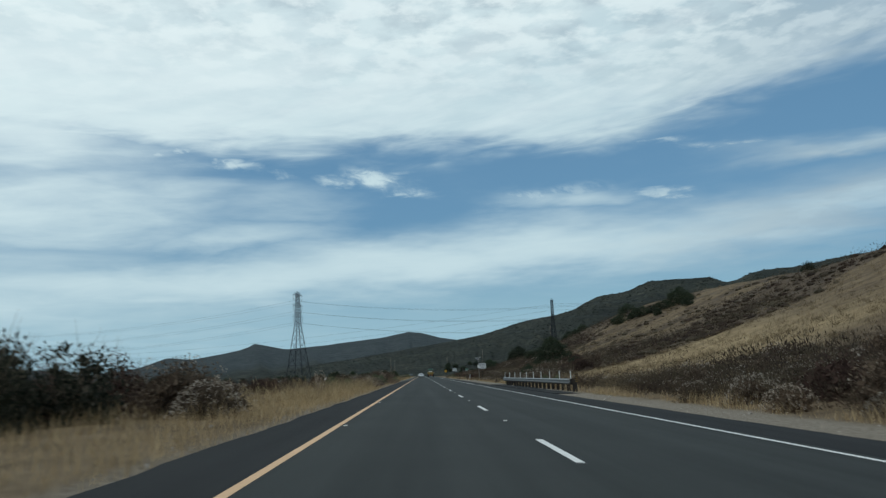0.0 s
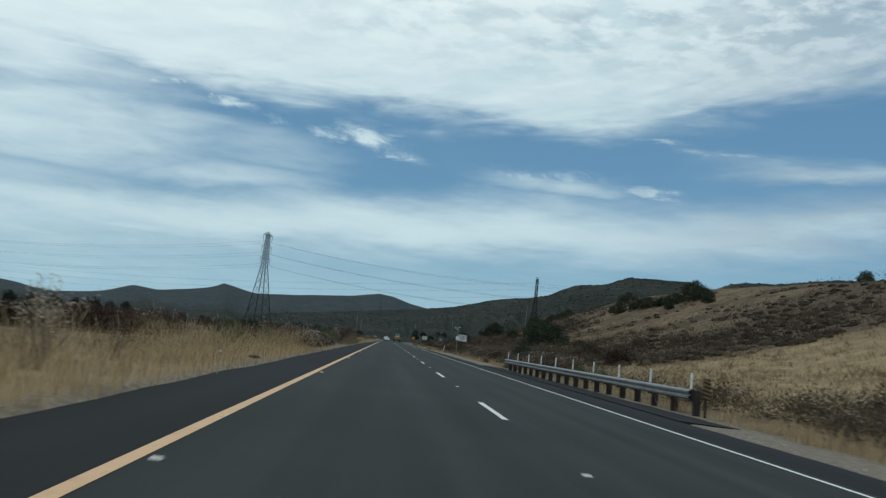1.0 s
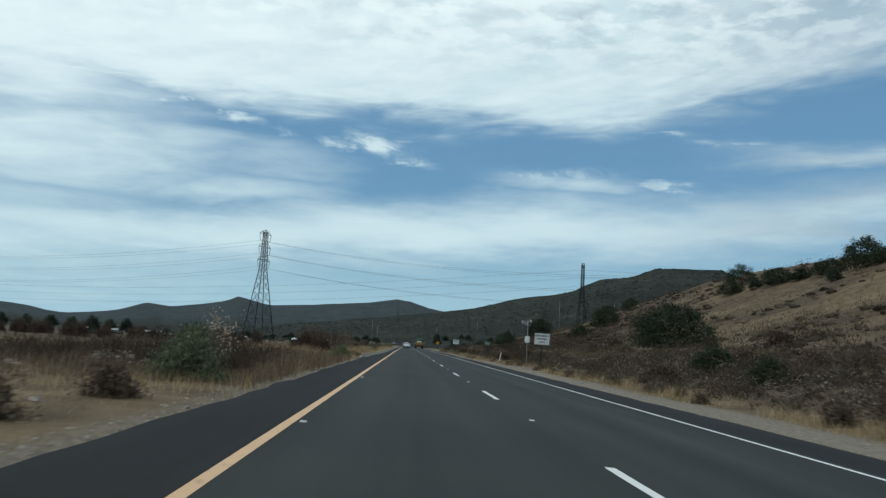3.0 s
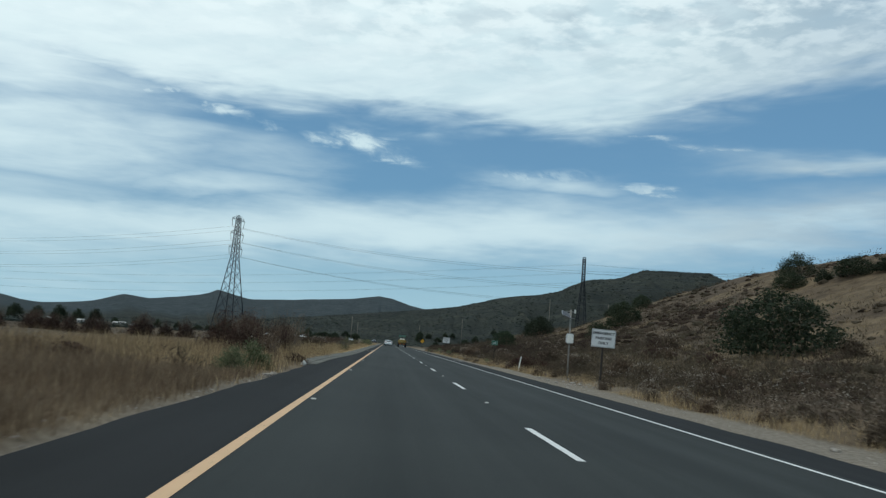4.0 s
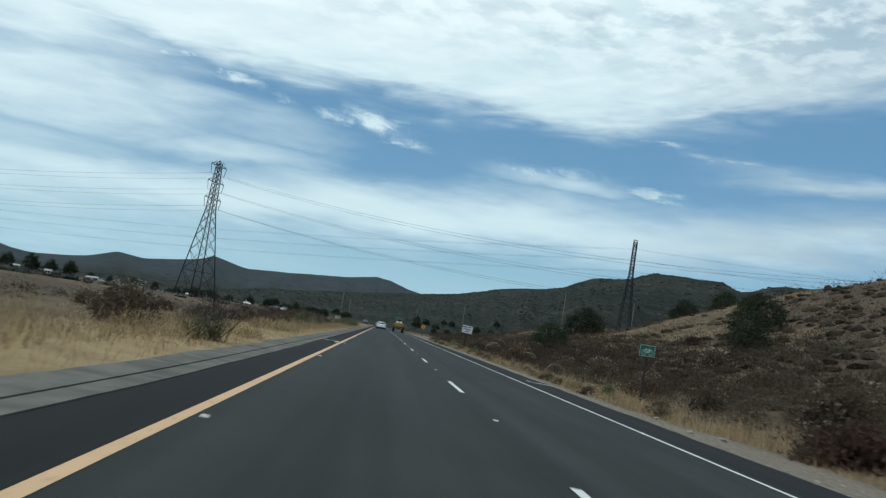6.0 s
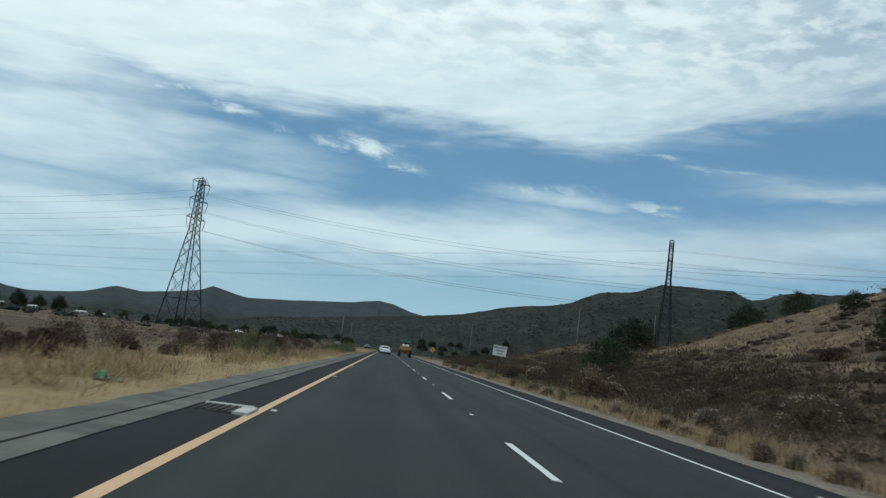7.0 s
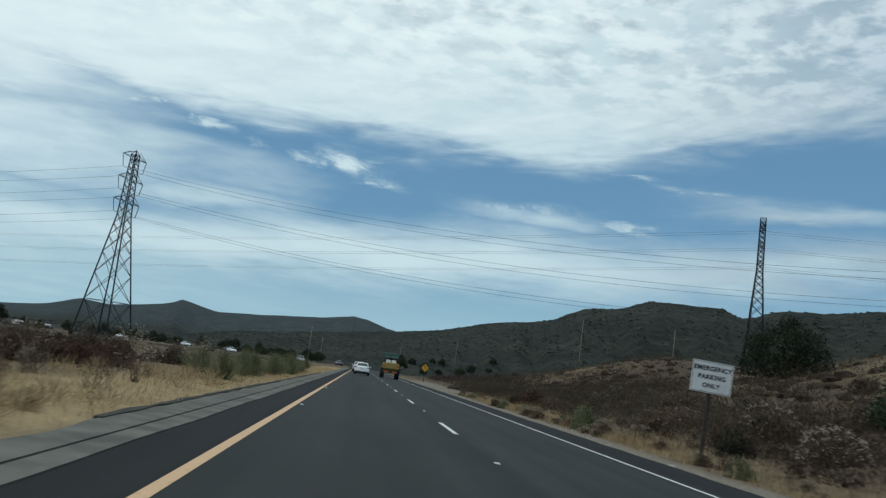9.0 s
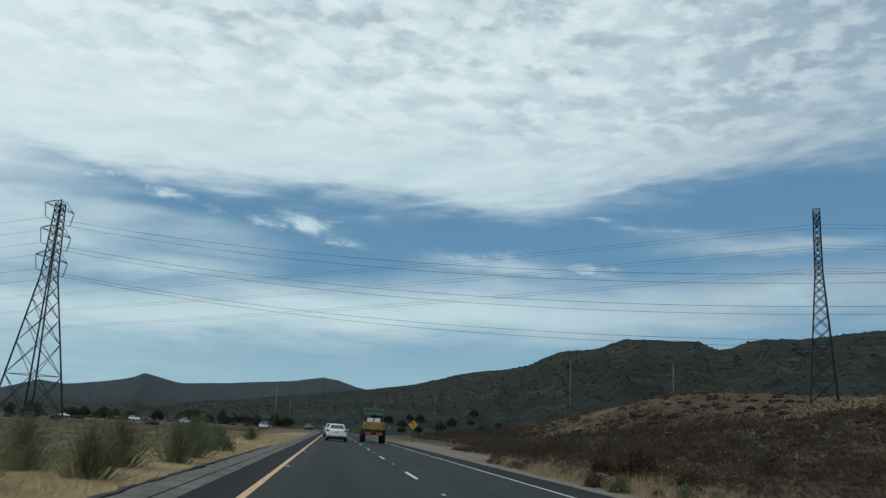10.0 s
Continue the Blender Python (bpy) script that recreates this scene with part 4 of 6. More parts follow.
def wire(a, b, sag, rad, label="thin dark overhead power line", n=40, drop=0.0):
    verts, faces = [], []
    d = Vector(b) - Vector(a)
    side = Vector((-d.y, d.x, 0)).normalized()
    for i in range(n + 1):
        s = i / n
        c = Vector(a) + d * s
        c.z -= 4 * sag * s * (1 - s) + drop
        for q in range(4):
            an = q * math.pi / 2
            verts.append(c + side * rad * math.cos(an) + Vector((0, 0, rad * math.sin(an))))
        if i:
            for q in range(4):
                r = (q + 1) % 4
                faces.append((4 * i - 4 + q, 4 * i - 4 + r, 4 * i + r, 4 * i + q))
    ob = link_mesh("power_line", verts, faces, M["wire"])
    return tagged(ob, label, "power line", "power lines across the valley")


LAB_A = "tall grey lattice steel pylon with three pairs of arms"
arms_a = (0.957, 0.837, 0.715)
_, ends_a = pylon(-65.5, 436.6, 46.9, -20, 4.9, 1.2, 30.0, arms_a, 4.1, 0.7, LAB_A, "pylons")
_, ends_c = pylon(-346.0, 535.0, 45.0, -20, 4.9, 1.2, 30.0, arms_a, 4.1, 0.7, LAB_A, "pylons")
_, ends_d = pylon(242.0, 308.0, 56.0, -20, 4.9, 1.2, 30.0, arms_a, 4.1, 0.7, LAB_A, "pylons")
for p, q in zip(ends_a, ends_c):
    wire(p, q, 9.0, 0.028)
for p, q in zip(ends_a, ends_d):
    wire(p, q, 16.5, 0.030)

LAB_B = "narrow grey lattice steel pylon on the grassy hill"
arms_b = (0.93, 0.82, 0.70)
_, ends_b = pylon(52.6, 339.7, 29.7, -30, 1.45, 0.42, 15.0, arms_b, 0.55, 0.38, LAB_B, "narrow pylons", True, 0.02, 3.4)
_, ends_e = pylon(-335.0, 565.0, 29.0, -30, 1.6, 0.52, 14.0, arms_b, 0.5, 0.46, LAB_B, "narrow pylons", True)
_, ends_f = pylon(270.0, 225.0, 36.0, -30, 1.6, 0.52, 12.0, arms_b, 0.5, 0.46, LAB_B, "narrow pylons", True)
for p, q, r in zip(ends_b, ends_e, ends_f):
    wire(p, q, 7.5, 0.013)
    wire(p, r, 5.0, 0.013)


def utility_pole(x, y, top, label, arm=True):
    g = float(land(x, y))
    e = thing("utility_pole", pose(x, y, g, 0, 0, random.uniform(-8, 8)), label, "utility pole", "wooden poles along the valley")
    h = top - g
    bm = bmesh.new()
    rod(bm, (0, 0, -0.5), (0, 0, h), 0.17, 0.11, 8)
    part("pole", bm, M["wood"], e, smooth=True)
    if arm:
        part("cross_arm", boxed(-1.1, 1.1, -0.14, -0.06, h - 0.75, h - 0.62, bevel=0.01), M["wood"], e)
        for s in (-0.95, -0.35, 0.35, 0.95):
            bm = bmesh.new()
            rod(bm, (s, -0.1, h - 0.62), (s, -0.1, h - 0.42), 0.05, 0.03, 6)
            part("insulator", bm, M["insulator"], e)


for px, py, pt in ((-20.9, 527, 12.7), (46.6, 660, 19.6), (86.2, 562, 31.3), (105.6, 510, 27.8), (-22.0, 640, 12.5), (20.5, 720, 15.0)):
    utility_pole(px, py, pt, "weathered wooden utility pole in the brush", False)

# ---------------------------------------------------------------- plants


def leaves(rng, centres, size, upright=0.0, ratio=0.45, way=None):
    """One small rhombic leaf round each centre."""
    n = len(centres)
    a = rng.normal(size=(n, 3))
    a[:, 2] += upright * 3
    if way is not None:
        a = a * 0.45 + way
    a /= np.linalg.norm(a, axis=1, keepdims=True)
    b = np.cross(a, rng.normal(size=(n, 3)))
    b /= np.linalg.norm(b, axis=1, keepdims=True)
    s = size * rng.uniform(0.6, 1.5, (n, 1))
    v = np.stack([centres - a * s, centres + b * s * ratio, centres + a * s, centres - b * s * ratio], 1).reshape(-1, 3)
    f = np.arange(4 * n).reshape(n, 4)
    return v, f


def twigs(rng, tips, r0, base=0.12):
    """Three-sided stems from near the foot to each tip, with a kink."""
    verts, faces = [], []
    for t in tips:
        foot = np.array([rng.normal() * base, rng.normal() * base, -0.05])
        mid = foot + (t - foot) * 0.55 + rng.normal(size=3) * 0.06 * np.linalg.norm(t)
        rings = []
        for c, r in ((foot, r0), (mid, r0 * 0.7), (t, r0 * 0.2)):
            rings.append(len(verts))
            for q in range(3):
                verts.append(c + np.array([math.cos(q * 2.094), math.sin(q * 2.094), 0]) * r)
        for i, j in zip(rings[:-1], rings[1:]):
            for q in range(3):
                faces.append((i + q, i + (q + 1) % 3, j + (q + 1) % 3, j + q))
    return verts, faces


def dome_points(rng, n, w, h, shell=0.5):
    d = rng.normal(size=(n, 3))
    d[:, 2] = np.abs(d[:, 2])
    d /= np.linalg.norm(d, axis=1, keepdims=True)
    r = rng.uniform(shell, 1.0, (n, 1)) ** 0.6
    return d * r * np.array([w / 2, w / 2, h])


def plant(name, seed, w, h, mat, label, category, n_clump=26, per=46, leaf=0.05, spread=0.17, heads=0, upright=0.0, stem_r=0.014, solid=0.46, group="", shell=0.45, bare=0):
    rng = np.random.RandomState(seed)
    e = thing(name, pose(0, -500 - seed, 0), label, category, group)
    cl = dome_points(rng, n_clump, w * 0.86, h * 0.92, shell)
    cl[:, 2] = np.maximum(cl[:, 2], 0.06 * h)
    pts = np.repeat(cl, per, 0) + np.clip(rng.normal(size=(n_clump * per, 3)), -1.7, 1.7) * np.array([spread * w, spread * w, spread * h]) * 0.62
    pts[:, 2] = np.maximum(pts[:, 2], 0.02)
    v, f = leaves(rng, pts, leaf, upright)
    out = np.repeat(cl, 10, 0) + np.clip(rng.normal(size=(n_clump * 10, 3)), -1.5, 1.5) * np.array([spread * w, spread * w, spread * h]) * 0.6
    out[:, 2] = np.maximum(out[:, 2], 0.03)
    tv, tf = leaves(rng, out, leaf * 1.7, 0.0, 0.10, out / (np.linalg.norm(out, axis=1, keepdims=True) + 1e-6) + np.array([0, 0, 0.5]))
    verts, faces = v.tolist() + tv.tolist(), f.tolist() + (tf + len(v)).tolist()
    if solid:
        inner = dome_points(rng, 520 if w < 4 else 1300, w * solid * 1.6, h * solid * 1.6, 0.15)
        cv, cf = leaves(rng, inner, min(w * 0.042, 0.12), 0.0, 0.6)
        faces += (cf + len(verts)).tolist()
        verts += cv.tolist()
    link_mesh("foliage", verts, faces, mat, e)
    tips = cl * np.array([1.0, 1.0, 1.04])
    if bare:
        extra = dome_points(rng, bare, w * 0.8, h * 1.25, 0.8)
        extra[:, 2] = np.maximum(extra[:, 2], h * 0.85)
        tips = np.concatenate([tips, extra])
    tv, tf = twigs(rng, tips, stem_r)
    tagged(link_mesh("stem", tv, tf, M["stem"], e), kind="stuff")
    if heads:
        hp = dome_points(rng, heads, w * 1.02, h * 1.06, 0.93)
        hp = np.repeat(hp, 5, 0) + rng.normal(size=(heads * 5, 3)) * 0.035
        hp[:, 2] = np.maximum(hp[:, 2], 0.05)
        v, f = leaves(rng, hp, leaf * 0.75)
        tagged(link_mesh("seed_head", v, f, M["seed"], e), kind="stuff")
    return e


def stalks(name, seed, n, h, spread, mat, label, thick=0.008):
    """A tuft of dry upright weed stalks with seed tips."""
    rng = np.random.RandomState(seed)
    e = thing(name, pose(0, -500 - seed, 0), label, "dry weed", "dry weeds on the verge")
    d = rng.normal(size=(n, 2)) * spread
    tips = np.column_stack([d * 1.6, h * rng.uniform(0.55, 1.1, n)])
    tv, tf = twigs(rng, tips, thick, spread * 0.5)
    tagged(link_mesh("stalk", tv, tf, M["stem"] if thick < 0.01 else M["green_leaf"], e), kind="stuff")
    k = np.repeat(tips, 14, 0)
    k = k * np.column_stack([rng.uniform(0.75, 1.02, len(k))] * 3) + rng.normal(size=(len(k), 3)) * 0.05
    v, f = leaves(rng, k, 0.022, 0.5)
    tagged(link_mesh("seed_head", v, f, mat, e), kind="stuff")
    return e


def broom(name, seed, n, h, w, mat, label):
    """A feathery shrub of fine upright strands that arch outwards."""
    rng = np.random.RandomState(seed)
    e = thing(name, pose(0, -500 - seed, 0), label, "shrub", "green shrubs")
    a, out = rng.uniform(0, 6.28, n), np.abs(rng.normal(size=n)) * 0.5
    hh = h * rng.uniform(0.45, 1.1, n) * np.clip(1.15 - 0.45 * out, 0.4, 1.1)
    foot = np.column_stack([np.cos(a) * out * 0.22 * w, np.sin(a) * out * 0.22 * w, np.full(n, -0.03)])
    mid = foot + np.column_stack([np.cos(a) * out * 0.3 * w, np.sin(a) * out * 0.3 * w, hh * 0.6]) + rng.normal(size=(n, 3)) * 0.03
    tip = foot + np.column_stack([np.cos(a) * out * 0.62 * w, np.sin(a) * out * 0.62 * w, hh]) + rng.normal(size=(n, 3)) * 0.07
    b = rng.uniform(0, 6.28, n)
    side = np.column_stack([np.cos(b), np.sin(b), np.zeros(n)]) * 0.006
    v = np.stack([foot - side, foot + side, mid - side, mid + side, tip], 1).reshape(-1, 3)
    i = np.arange(n) * 5
    faces = np.column_stack([i, i + 1, i + 3, i + 2]).tolist() + np.column_stack([i + 2, i + 3, i + 4]).tolist()
    tagged(link_mesh("strand", v.tolist(), faces, mat, e), kind="stuff")
    k = rng.uniform(0.3, 1.0, (n * 5, 1))
    c = np.repeat(mid, 5, 0) * (1 - k) + np.repeat(tip, 5, 0) * k + rng.normal(size=(n * 5, 3)) * 0.035
    lv, lf = leaves(rng, c, 0.022, 0.9, 0.28)
    tagged(link_mesh("foliage", lv.tolist(), lf.tolist(), mat, e), kind="stuff")
    return e


def tree(name, seed, h, w, mat, label, trunk_f=0.10, n_clump=90, per=90, leaf=0.075):
    rng = np.random.RandomState(seed)
    e = thing(name, pose(0, -500 - seed, 0), label, "tree")
    bm = bmesh.new()
    rod(bm, (0, 0, -0.4), (0.05 * h * 0.3, 0, h * trunk_f), 0.035 * h, 0.025 * h, 8)
    cl = dome_points(rng, n_clump, w * 0.86, h * (1 - trunk_f) * 0.92, 0.4)
    cl[:, 2] += h * trunk_f * 0.8
    for c in cl[::4]:
        rod(bm, (0.015 * h, 0, h * trunk_f * 0.95), tuple(c), 0.014 * h, 0.004 * h, 5)
    part("trunk", bm, M["wood"], e)
    pts = np.repeat(cl, per, 0) + rng.normal(size=(n_clump * per, 3)) * np.array([w, w, h * 0.8]) * 0.06
    v, f = leaves(rng, pts, leaf)
    link_mesh("crown", v, f, mat, e)
    return e


PROTO = {
    "brown": plant("brown_shrub", 1, 1.9, 1.05, M["brown_leaf"], "low brown dried shrub with pale seed heads", "shrub", 28, 48, 0.035, heads=70, group="shrubs on the slope"),
    "brown2": plant("brown_shrub", 2, 2.4, 1.35, M["brown_leaf"], "wide brown dried shrub with few seed heads", "shrub", 34, 44, 0.038, heads=24, group="shrubs on the slope"),
    "rust": plant("rust_shrub", 3, 2.2, 1.2, M["rust_leaf"], "rust-brown dried shrub among dry grass", "shrub", 30, 36, 0.044, group="shrubs on the slope"),
    "pale": plant("pale_shrub", 4, 1.7, 0.85, M["brown_leaf"], "low shrub covered in pale dry flower heads", "shrub", 26, 42, 0.034, heads=200, group="shrubs on the slope"),
    "green": plant("green_shrub", 5, 1.8, 1.25, M["green_leaf"], "rounded grey-green broom shrub at the verge", "shrub", 34, 56, 0.045, 0.13, upright=0.8, group="green shrubs"),
    "tall_green": plant("tall_green_shrub", 6, 2.6, 2.3, M["dusky_leaf"], "tall dusky green shrub with bare twigs on top", "shrub", 44, 52, 0.05, 0.12, upright=0.9, group="green shrubs", bare=26),
    "dead": plant("dead_shrub", 7, 3.2, 2.6, M["rust_leaf"], "tall dead brown shrub with bare twigs", "shrub", 64, 60, 0.040, 0.13, heads=0, group="dead shrubs", bare=60, stem_r=0.010),
    "dark": plant("dark_bush", 8, 5.6, 3.6, M["dark_leaf"], "large rounded dark evergreen bush on the slope", "bush", 100, 70, 0.070, 0.085, group="dark bushes", shell=0.7, solid=0.56),
    "dark_small": plant("dark_bush", 9, 3.2, 2.1, M["dark_leaf"], "rounded dark evergreen bush in dry grass", "bush", 54, 60, 0.056, 0.10, group="dark bushes", shell=0.6, solid=0.52),
    "broad": plant("broad_green_bush", 14, 5.6, 3.4, M["bush_leaf"], "broad deep green bush low on the slope", "bush", 100, 70, 0.066, 0.085, group="dark bushes", shell=0.7, solid=0.56),
    "stalks": stalks("weed_stalks", 10, 26, 1.25, 0.16, M["seed"], "tuft of tall pale dry weed stalks"),
    "thistle": stalks("thistle_clump", 15, 70, 1.35, 0.30, M["thistle"], "large clump of grey-green dry thistle stems", 0.015),
    "stalks2": stalks("weed_stalks", 11, 18, 0.8, 0.14, M["brown_leaf"], "tuft of brown dry weed stalks"),
    "broom": broom("broom_shrub", 18, 520, 1.15, 1.5, M["broom_leaf"], "feathery grey-green broom shrub beside the gutter"),
    "canes": stalks("pale_canes", 16, 16, 2.1, 0.30, M["brown_leaf"], "thin pale dry canes leaning over the verge"),
    "dock": stalks("dark_weed_stalks", 17, 30, 0.75, 0.26, M["rust_leaf"], "clump of dark brown upright weed stalks"),
    "tree": tree("oak_tree", 12, 4.2, 5.6, M["dark_leaf"], "dark spreading evergreen oak on the crest"),
    "tree2": tree("oak_tree", 13, 7.0, 7.5, M["dark_leaf"], "dark evergreen tree in the flat field", 0.12, 70, 85, 0.17),
}
used = set()


def grow(kind, x, y, s=1.0, turn=None, sink=0.05, flat=1.0):
    m = pose(x, y, float(land(x, y)) - sink, 0, 0, random.uniform(0, 360) if turn is None else turn) @ Matrix.Diagonal((s, s, s * flat * random.uniform(0.9, 1.1), 1))
    if kind in used:
        ob = copy_thing(PROTO[kind], m)
        ob.scale = (s, s, s * flat * random.uniform(0.9, 1.1))
    else:
        used.add(kind)
        ob = PROTO[kind]
        ob.matrix_world = m
    return ob


random.seed(4)
# big dark bushes and trees on the slope and the crest
for kind, x, y, s in (("dark_small", 12.8, 112.0, 0.7), ("dark_small", 26.7, 215.8, 1.4), ("broad", 18.6, 253.8, 1.0), ("dark", 34.4, 231.8, 1.15), 
                      ("dark_small", 13.5, 120.0, 0.9), ("dark_small", 47.0, 262.0, 1.2), ("dark", 55.0, 290.0, 1.0),
                      ("tree", 51.0, 209.0, 1.05), ("dark", 55.0, 180.0, 1.15), ("dark_small", 52.0, 191.0, 1.1), ("dark_small", 49.0, 199.0, 0.8), ("dark_small", 52.0, 165.0, 1.0), ("dark_small", 66.0, 142.0, 0.9), ("dark_small", 49.0, 176.0, 0.8),
                      ("dark_small", 17.5, 106.0, 0.8), ("dark", 58.0, 312.0, 1.1), ("dark", 52.0, 300.0, 1.2)):
    grow(kind, x, y, s)
grow("dark", 22.6, 154.8, 1.55, flat=0.8)
grow("dark", 32.0, 291.0, 1.5)
for x, y, s in ((53.5, 186.0, 1.0), (50.5, 195.0, 1.0), (47.0, 203.0, 0.9), (55.5, 176.0, 0.8)):
    grow("dark", x, y, s, flat=0.7)
# left verge, one by one
for kind, x, y, s in (("tall_green", -10.6, 16.6, 1.0), ("tall_green", -11.8, 19.5, 1.15), ("tall_green", -10.2, 20.5, 1.05), ("dead", -10.4, 24.0, 0.85), ("brown2", -8.6, 23.0, 1.2), ("pale", -7.2, 21.2, 1.1), ("tall_green", -13.0, 22.0, 1.1), ("brown2", -9.4, 28.0, 1.3), ("brown", -7.6, 25.0, 0.9),
                      ("dead", -12.0, 24.0, 0.75), ("rust", -9.5, 26.0, 1.2), ("dead", -15.0, 30.0, 0.80), ("tall_green", -14.5, 20.0, 0.95),
                      ("stalks", -6.4, 37.0, 1.0), ("stalks2", -6.7, 41.0, 1.1), ("green", -8.0, 58.0, 0.9), ("green", -7.6, 66.0, 0.8),
                      ("brown", -6.2, 70.5, 0.62), ("pale", -6.0, 72.6, 0.6), ("brown", -6.1, 75.2, 0.66), ("pale", -5.95, 77.8, 0.55), ("brown2", -6.2, 79.8, 0.5), ("pale", -6.0, 82.2, 0.5), ("brown", -6.0, 84.6, 0.5), ("brown", -6.9, 74.5, 1.0), ("pale", -7.8, 76.0, 1.2), ("brown2", -8.6, 73.5, 1.0), ("rust", -9.5, 78.0, 1.2), ("brown", -6.5, 78.5, 0.7), ("rust", -8.0, 82.0, 1.0), ("pale", -7.4, 86.0, 0.7), ("pale", -6.6, 76.2, 0.9), ("brown", -6.3, 81.0, 0.8), ("pale", -7.0, 80.0, 1.0), ("brown2", -7.2, 84.0, 0.9), ("brown", -6.4, 86.5, 0.6), ("rust", -10.5, 84.0, 0.85), ("rust", -11.5, 76.0, 0.9), ("brown2", -7.0, 71.5, 0.9), ("pale", -6.4, 70.0, 0.8), ("brown", -6.3, 90.0, 0.6), ("rust", -9.0, 90.0, 1.0), ("brown2", -7.8, 68.0, 0.8),
                      ("green", -6.6, 95.0, 0.95), ("stalks", -6.3, 96.5, 1.1), ("green", -7.4, 98.5, 1.0), ("rust", -8.6, 108.5, 0.8),
                      ("rust", -9.6, 112.0, 1.0), ("green", -5.75, 125.3, 0.62), ("green", -5.9, 122.7, 0.5), ("rust", -5.55, 133.4, 0.42), ("stalks", -6.3, 128.0, 0.55), ("stalks2", -6.4, 133.5, 1.3), ("dead", -8.4, 139.0, 0.64), ("dead", -10.0, 143.0, 0.80), ("dead", -9.4, 147.5, 0.80),
                      ("dead", -7.9, 146.5, 0.64), ("dead", -8.3, 151.5, 0.72), ("dead", -8.8, 156.0, 0.64), ("dead", -9.6, 160.5, 0.56), ("canes", -7.0, 146.0, 1.0), ("canes", -7.4, 149.5, 1.1), ("canes", -6.9, 143.0, 0.9), ("canes", -7.6, 153.0, 1.0), ("dead", -9.2, 144.5, 0.76), ("dead", -10.4, 150.0, 0.76), ("dead", -7.6, 143.0, 0.56), ("canes", -7.2, 137.5, 0.8), ("canes", -7.8, 140.5, 1.0), ("brown2", -6.9, 134.5, 0.7),
                      ("thistle", -5.75, 171.6, 0.72), ("thistle", -6.0, 170.7, 0.6), ("brown", -8.0, 172.0, 0.9), ("brown2", -9.5, 178.0, 0.9), ("rust", -11.0, 182.0, 1.1), ("stalks2", -6.9, 186.0, 0.9),
                      ("broom", -7.6, 211.2, 0.95), ("broom", -6.9, 212.6, 0.6), ("dock", -8.6, 206.5, 1.0), ("dock", -6.3, 213.6, 0.8), ("dock", -6.6, 214.6, 0.9), ("dock", -9.5, 221.0, 1.1), ("dock", -10.6, 224.0, 1.2), ("dock", -7.0, 222.5, 0.8), ("dock", -12.0, 219.0, 1.2), ("dock", -6.7, 200.0, 0.7), ("dock", -8.4, 197.0, 1.0), ("dock", -10.0, 201.0, 1.1), ("dock", -11.5, 208.0, 1.1), ("dock", -7.4, 236.0, 0.9), ("dock", -6.6, 240.5, 0.8), ("dock", -8.6, 243.0, 1.0), ("stalks2", -6.7, 206.8, 0.8), ("stalks2", -6.6, 212.0, 0.9), ("stalks", -6.7, 218.0, 0.7),
                      ("stalks2", -8.5, 231.0, 1.0),
                      ("broom", -6.3, 251.6, 0.85), ("broom", -7.4, 254.3, 0.7), ("broom", -6.4, 257.0, 0.6), ("broom", -6.4, 259.6, 0.85), ("broom", -7.1, 262.0, 0.95), ("broom", -6.1, 264.5, 0.85), ("broom", -6.5, 268.0, 0.95), ("broom", -5.9, 271.0, 0.85), ("broom", -6.1, 274.0, 0.9), ("broom", -6.4, 277.5, 0.85), ("broom", -7.6, 266.0, 0.9), ("broom", -8.3, 258.0, 0.8),
                      ("green", -6.2, 280.5, 0.7), ("broom", -7.4, 284.0, 0.9), ("broom", -6.9, 300.0, 0.8), ("stalks", -6.9, 244.0, 0.9), ("stalks", -7.4, 253.0, 1.0), ("stalks2", -6.8, 276.0, 1.0)):
    grow(kind, x, y, s)
# brown shrubs behind the first stretch of grass
for i in range(22):
    y = random.uniform(36, 70)
    grow("rust" if i % 3 else "brown2", -10.5 - abs(random.gauss(0, 1)) * 8, y, random.uniform(0.8, 1.3))
for i in range(20):
    grow("rust" if i % 4 else "brown", -8.0 - abs(random.gauss(0, 1)) * 6, random.uniform(100, 127), random.uniform(0.4, 0.65))
# dark hedge of dead brush far out in the field
for i in range(34):
    k = i / 33
    grow("dead", -21.0 - 54.0 * k + random.uniform(-1.5, 1.5), 174.0 + 42.0 * k + random.uniform(-2.5, 2.5), random.uniform(0.6, 0.9))
# low brown shrubs and weeds behind the golden strip
for i in range(34):
    grow(("rust", "dock", "brown2", "rust", "dock", "brown")[i % 6], -8.2 - abs(random.gauss(0, 1)) * 4.0, random.uniform(177, 217), random.uniform(0.4, 0.75))
# brown thicket in the field beyond the golden verge
for i in range(46):
    y = random.uniform(229, 262)
    x = -9.3 - abs(random.gauss(0, 1)) * 2.4
    pick = random.random()
    grow("dead" if pick < 0.45 else "rust" if pick < 0.8 else "brown2", x, y, random.uniform(0.32, 0.5) if pick < 0.45 else random.uniform(0.6, 0.95))
for i in range(12):
    grow(("stalks", "stalks2", "dock")[i % 3], random.uniform(-9.0, -6.2), random.uniform(216, 248), random.uniform(0.5, 0.8))
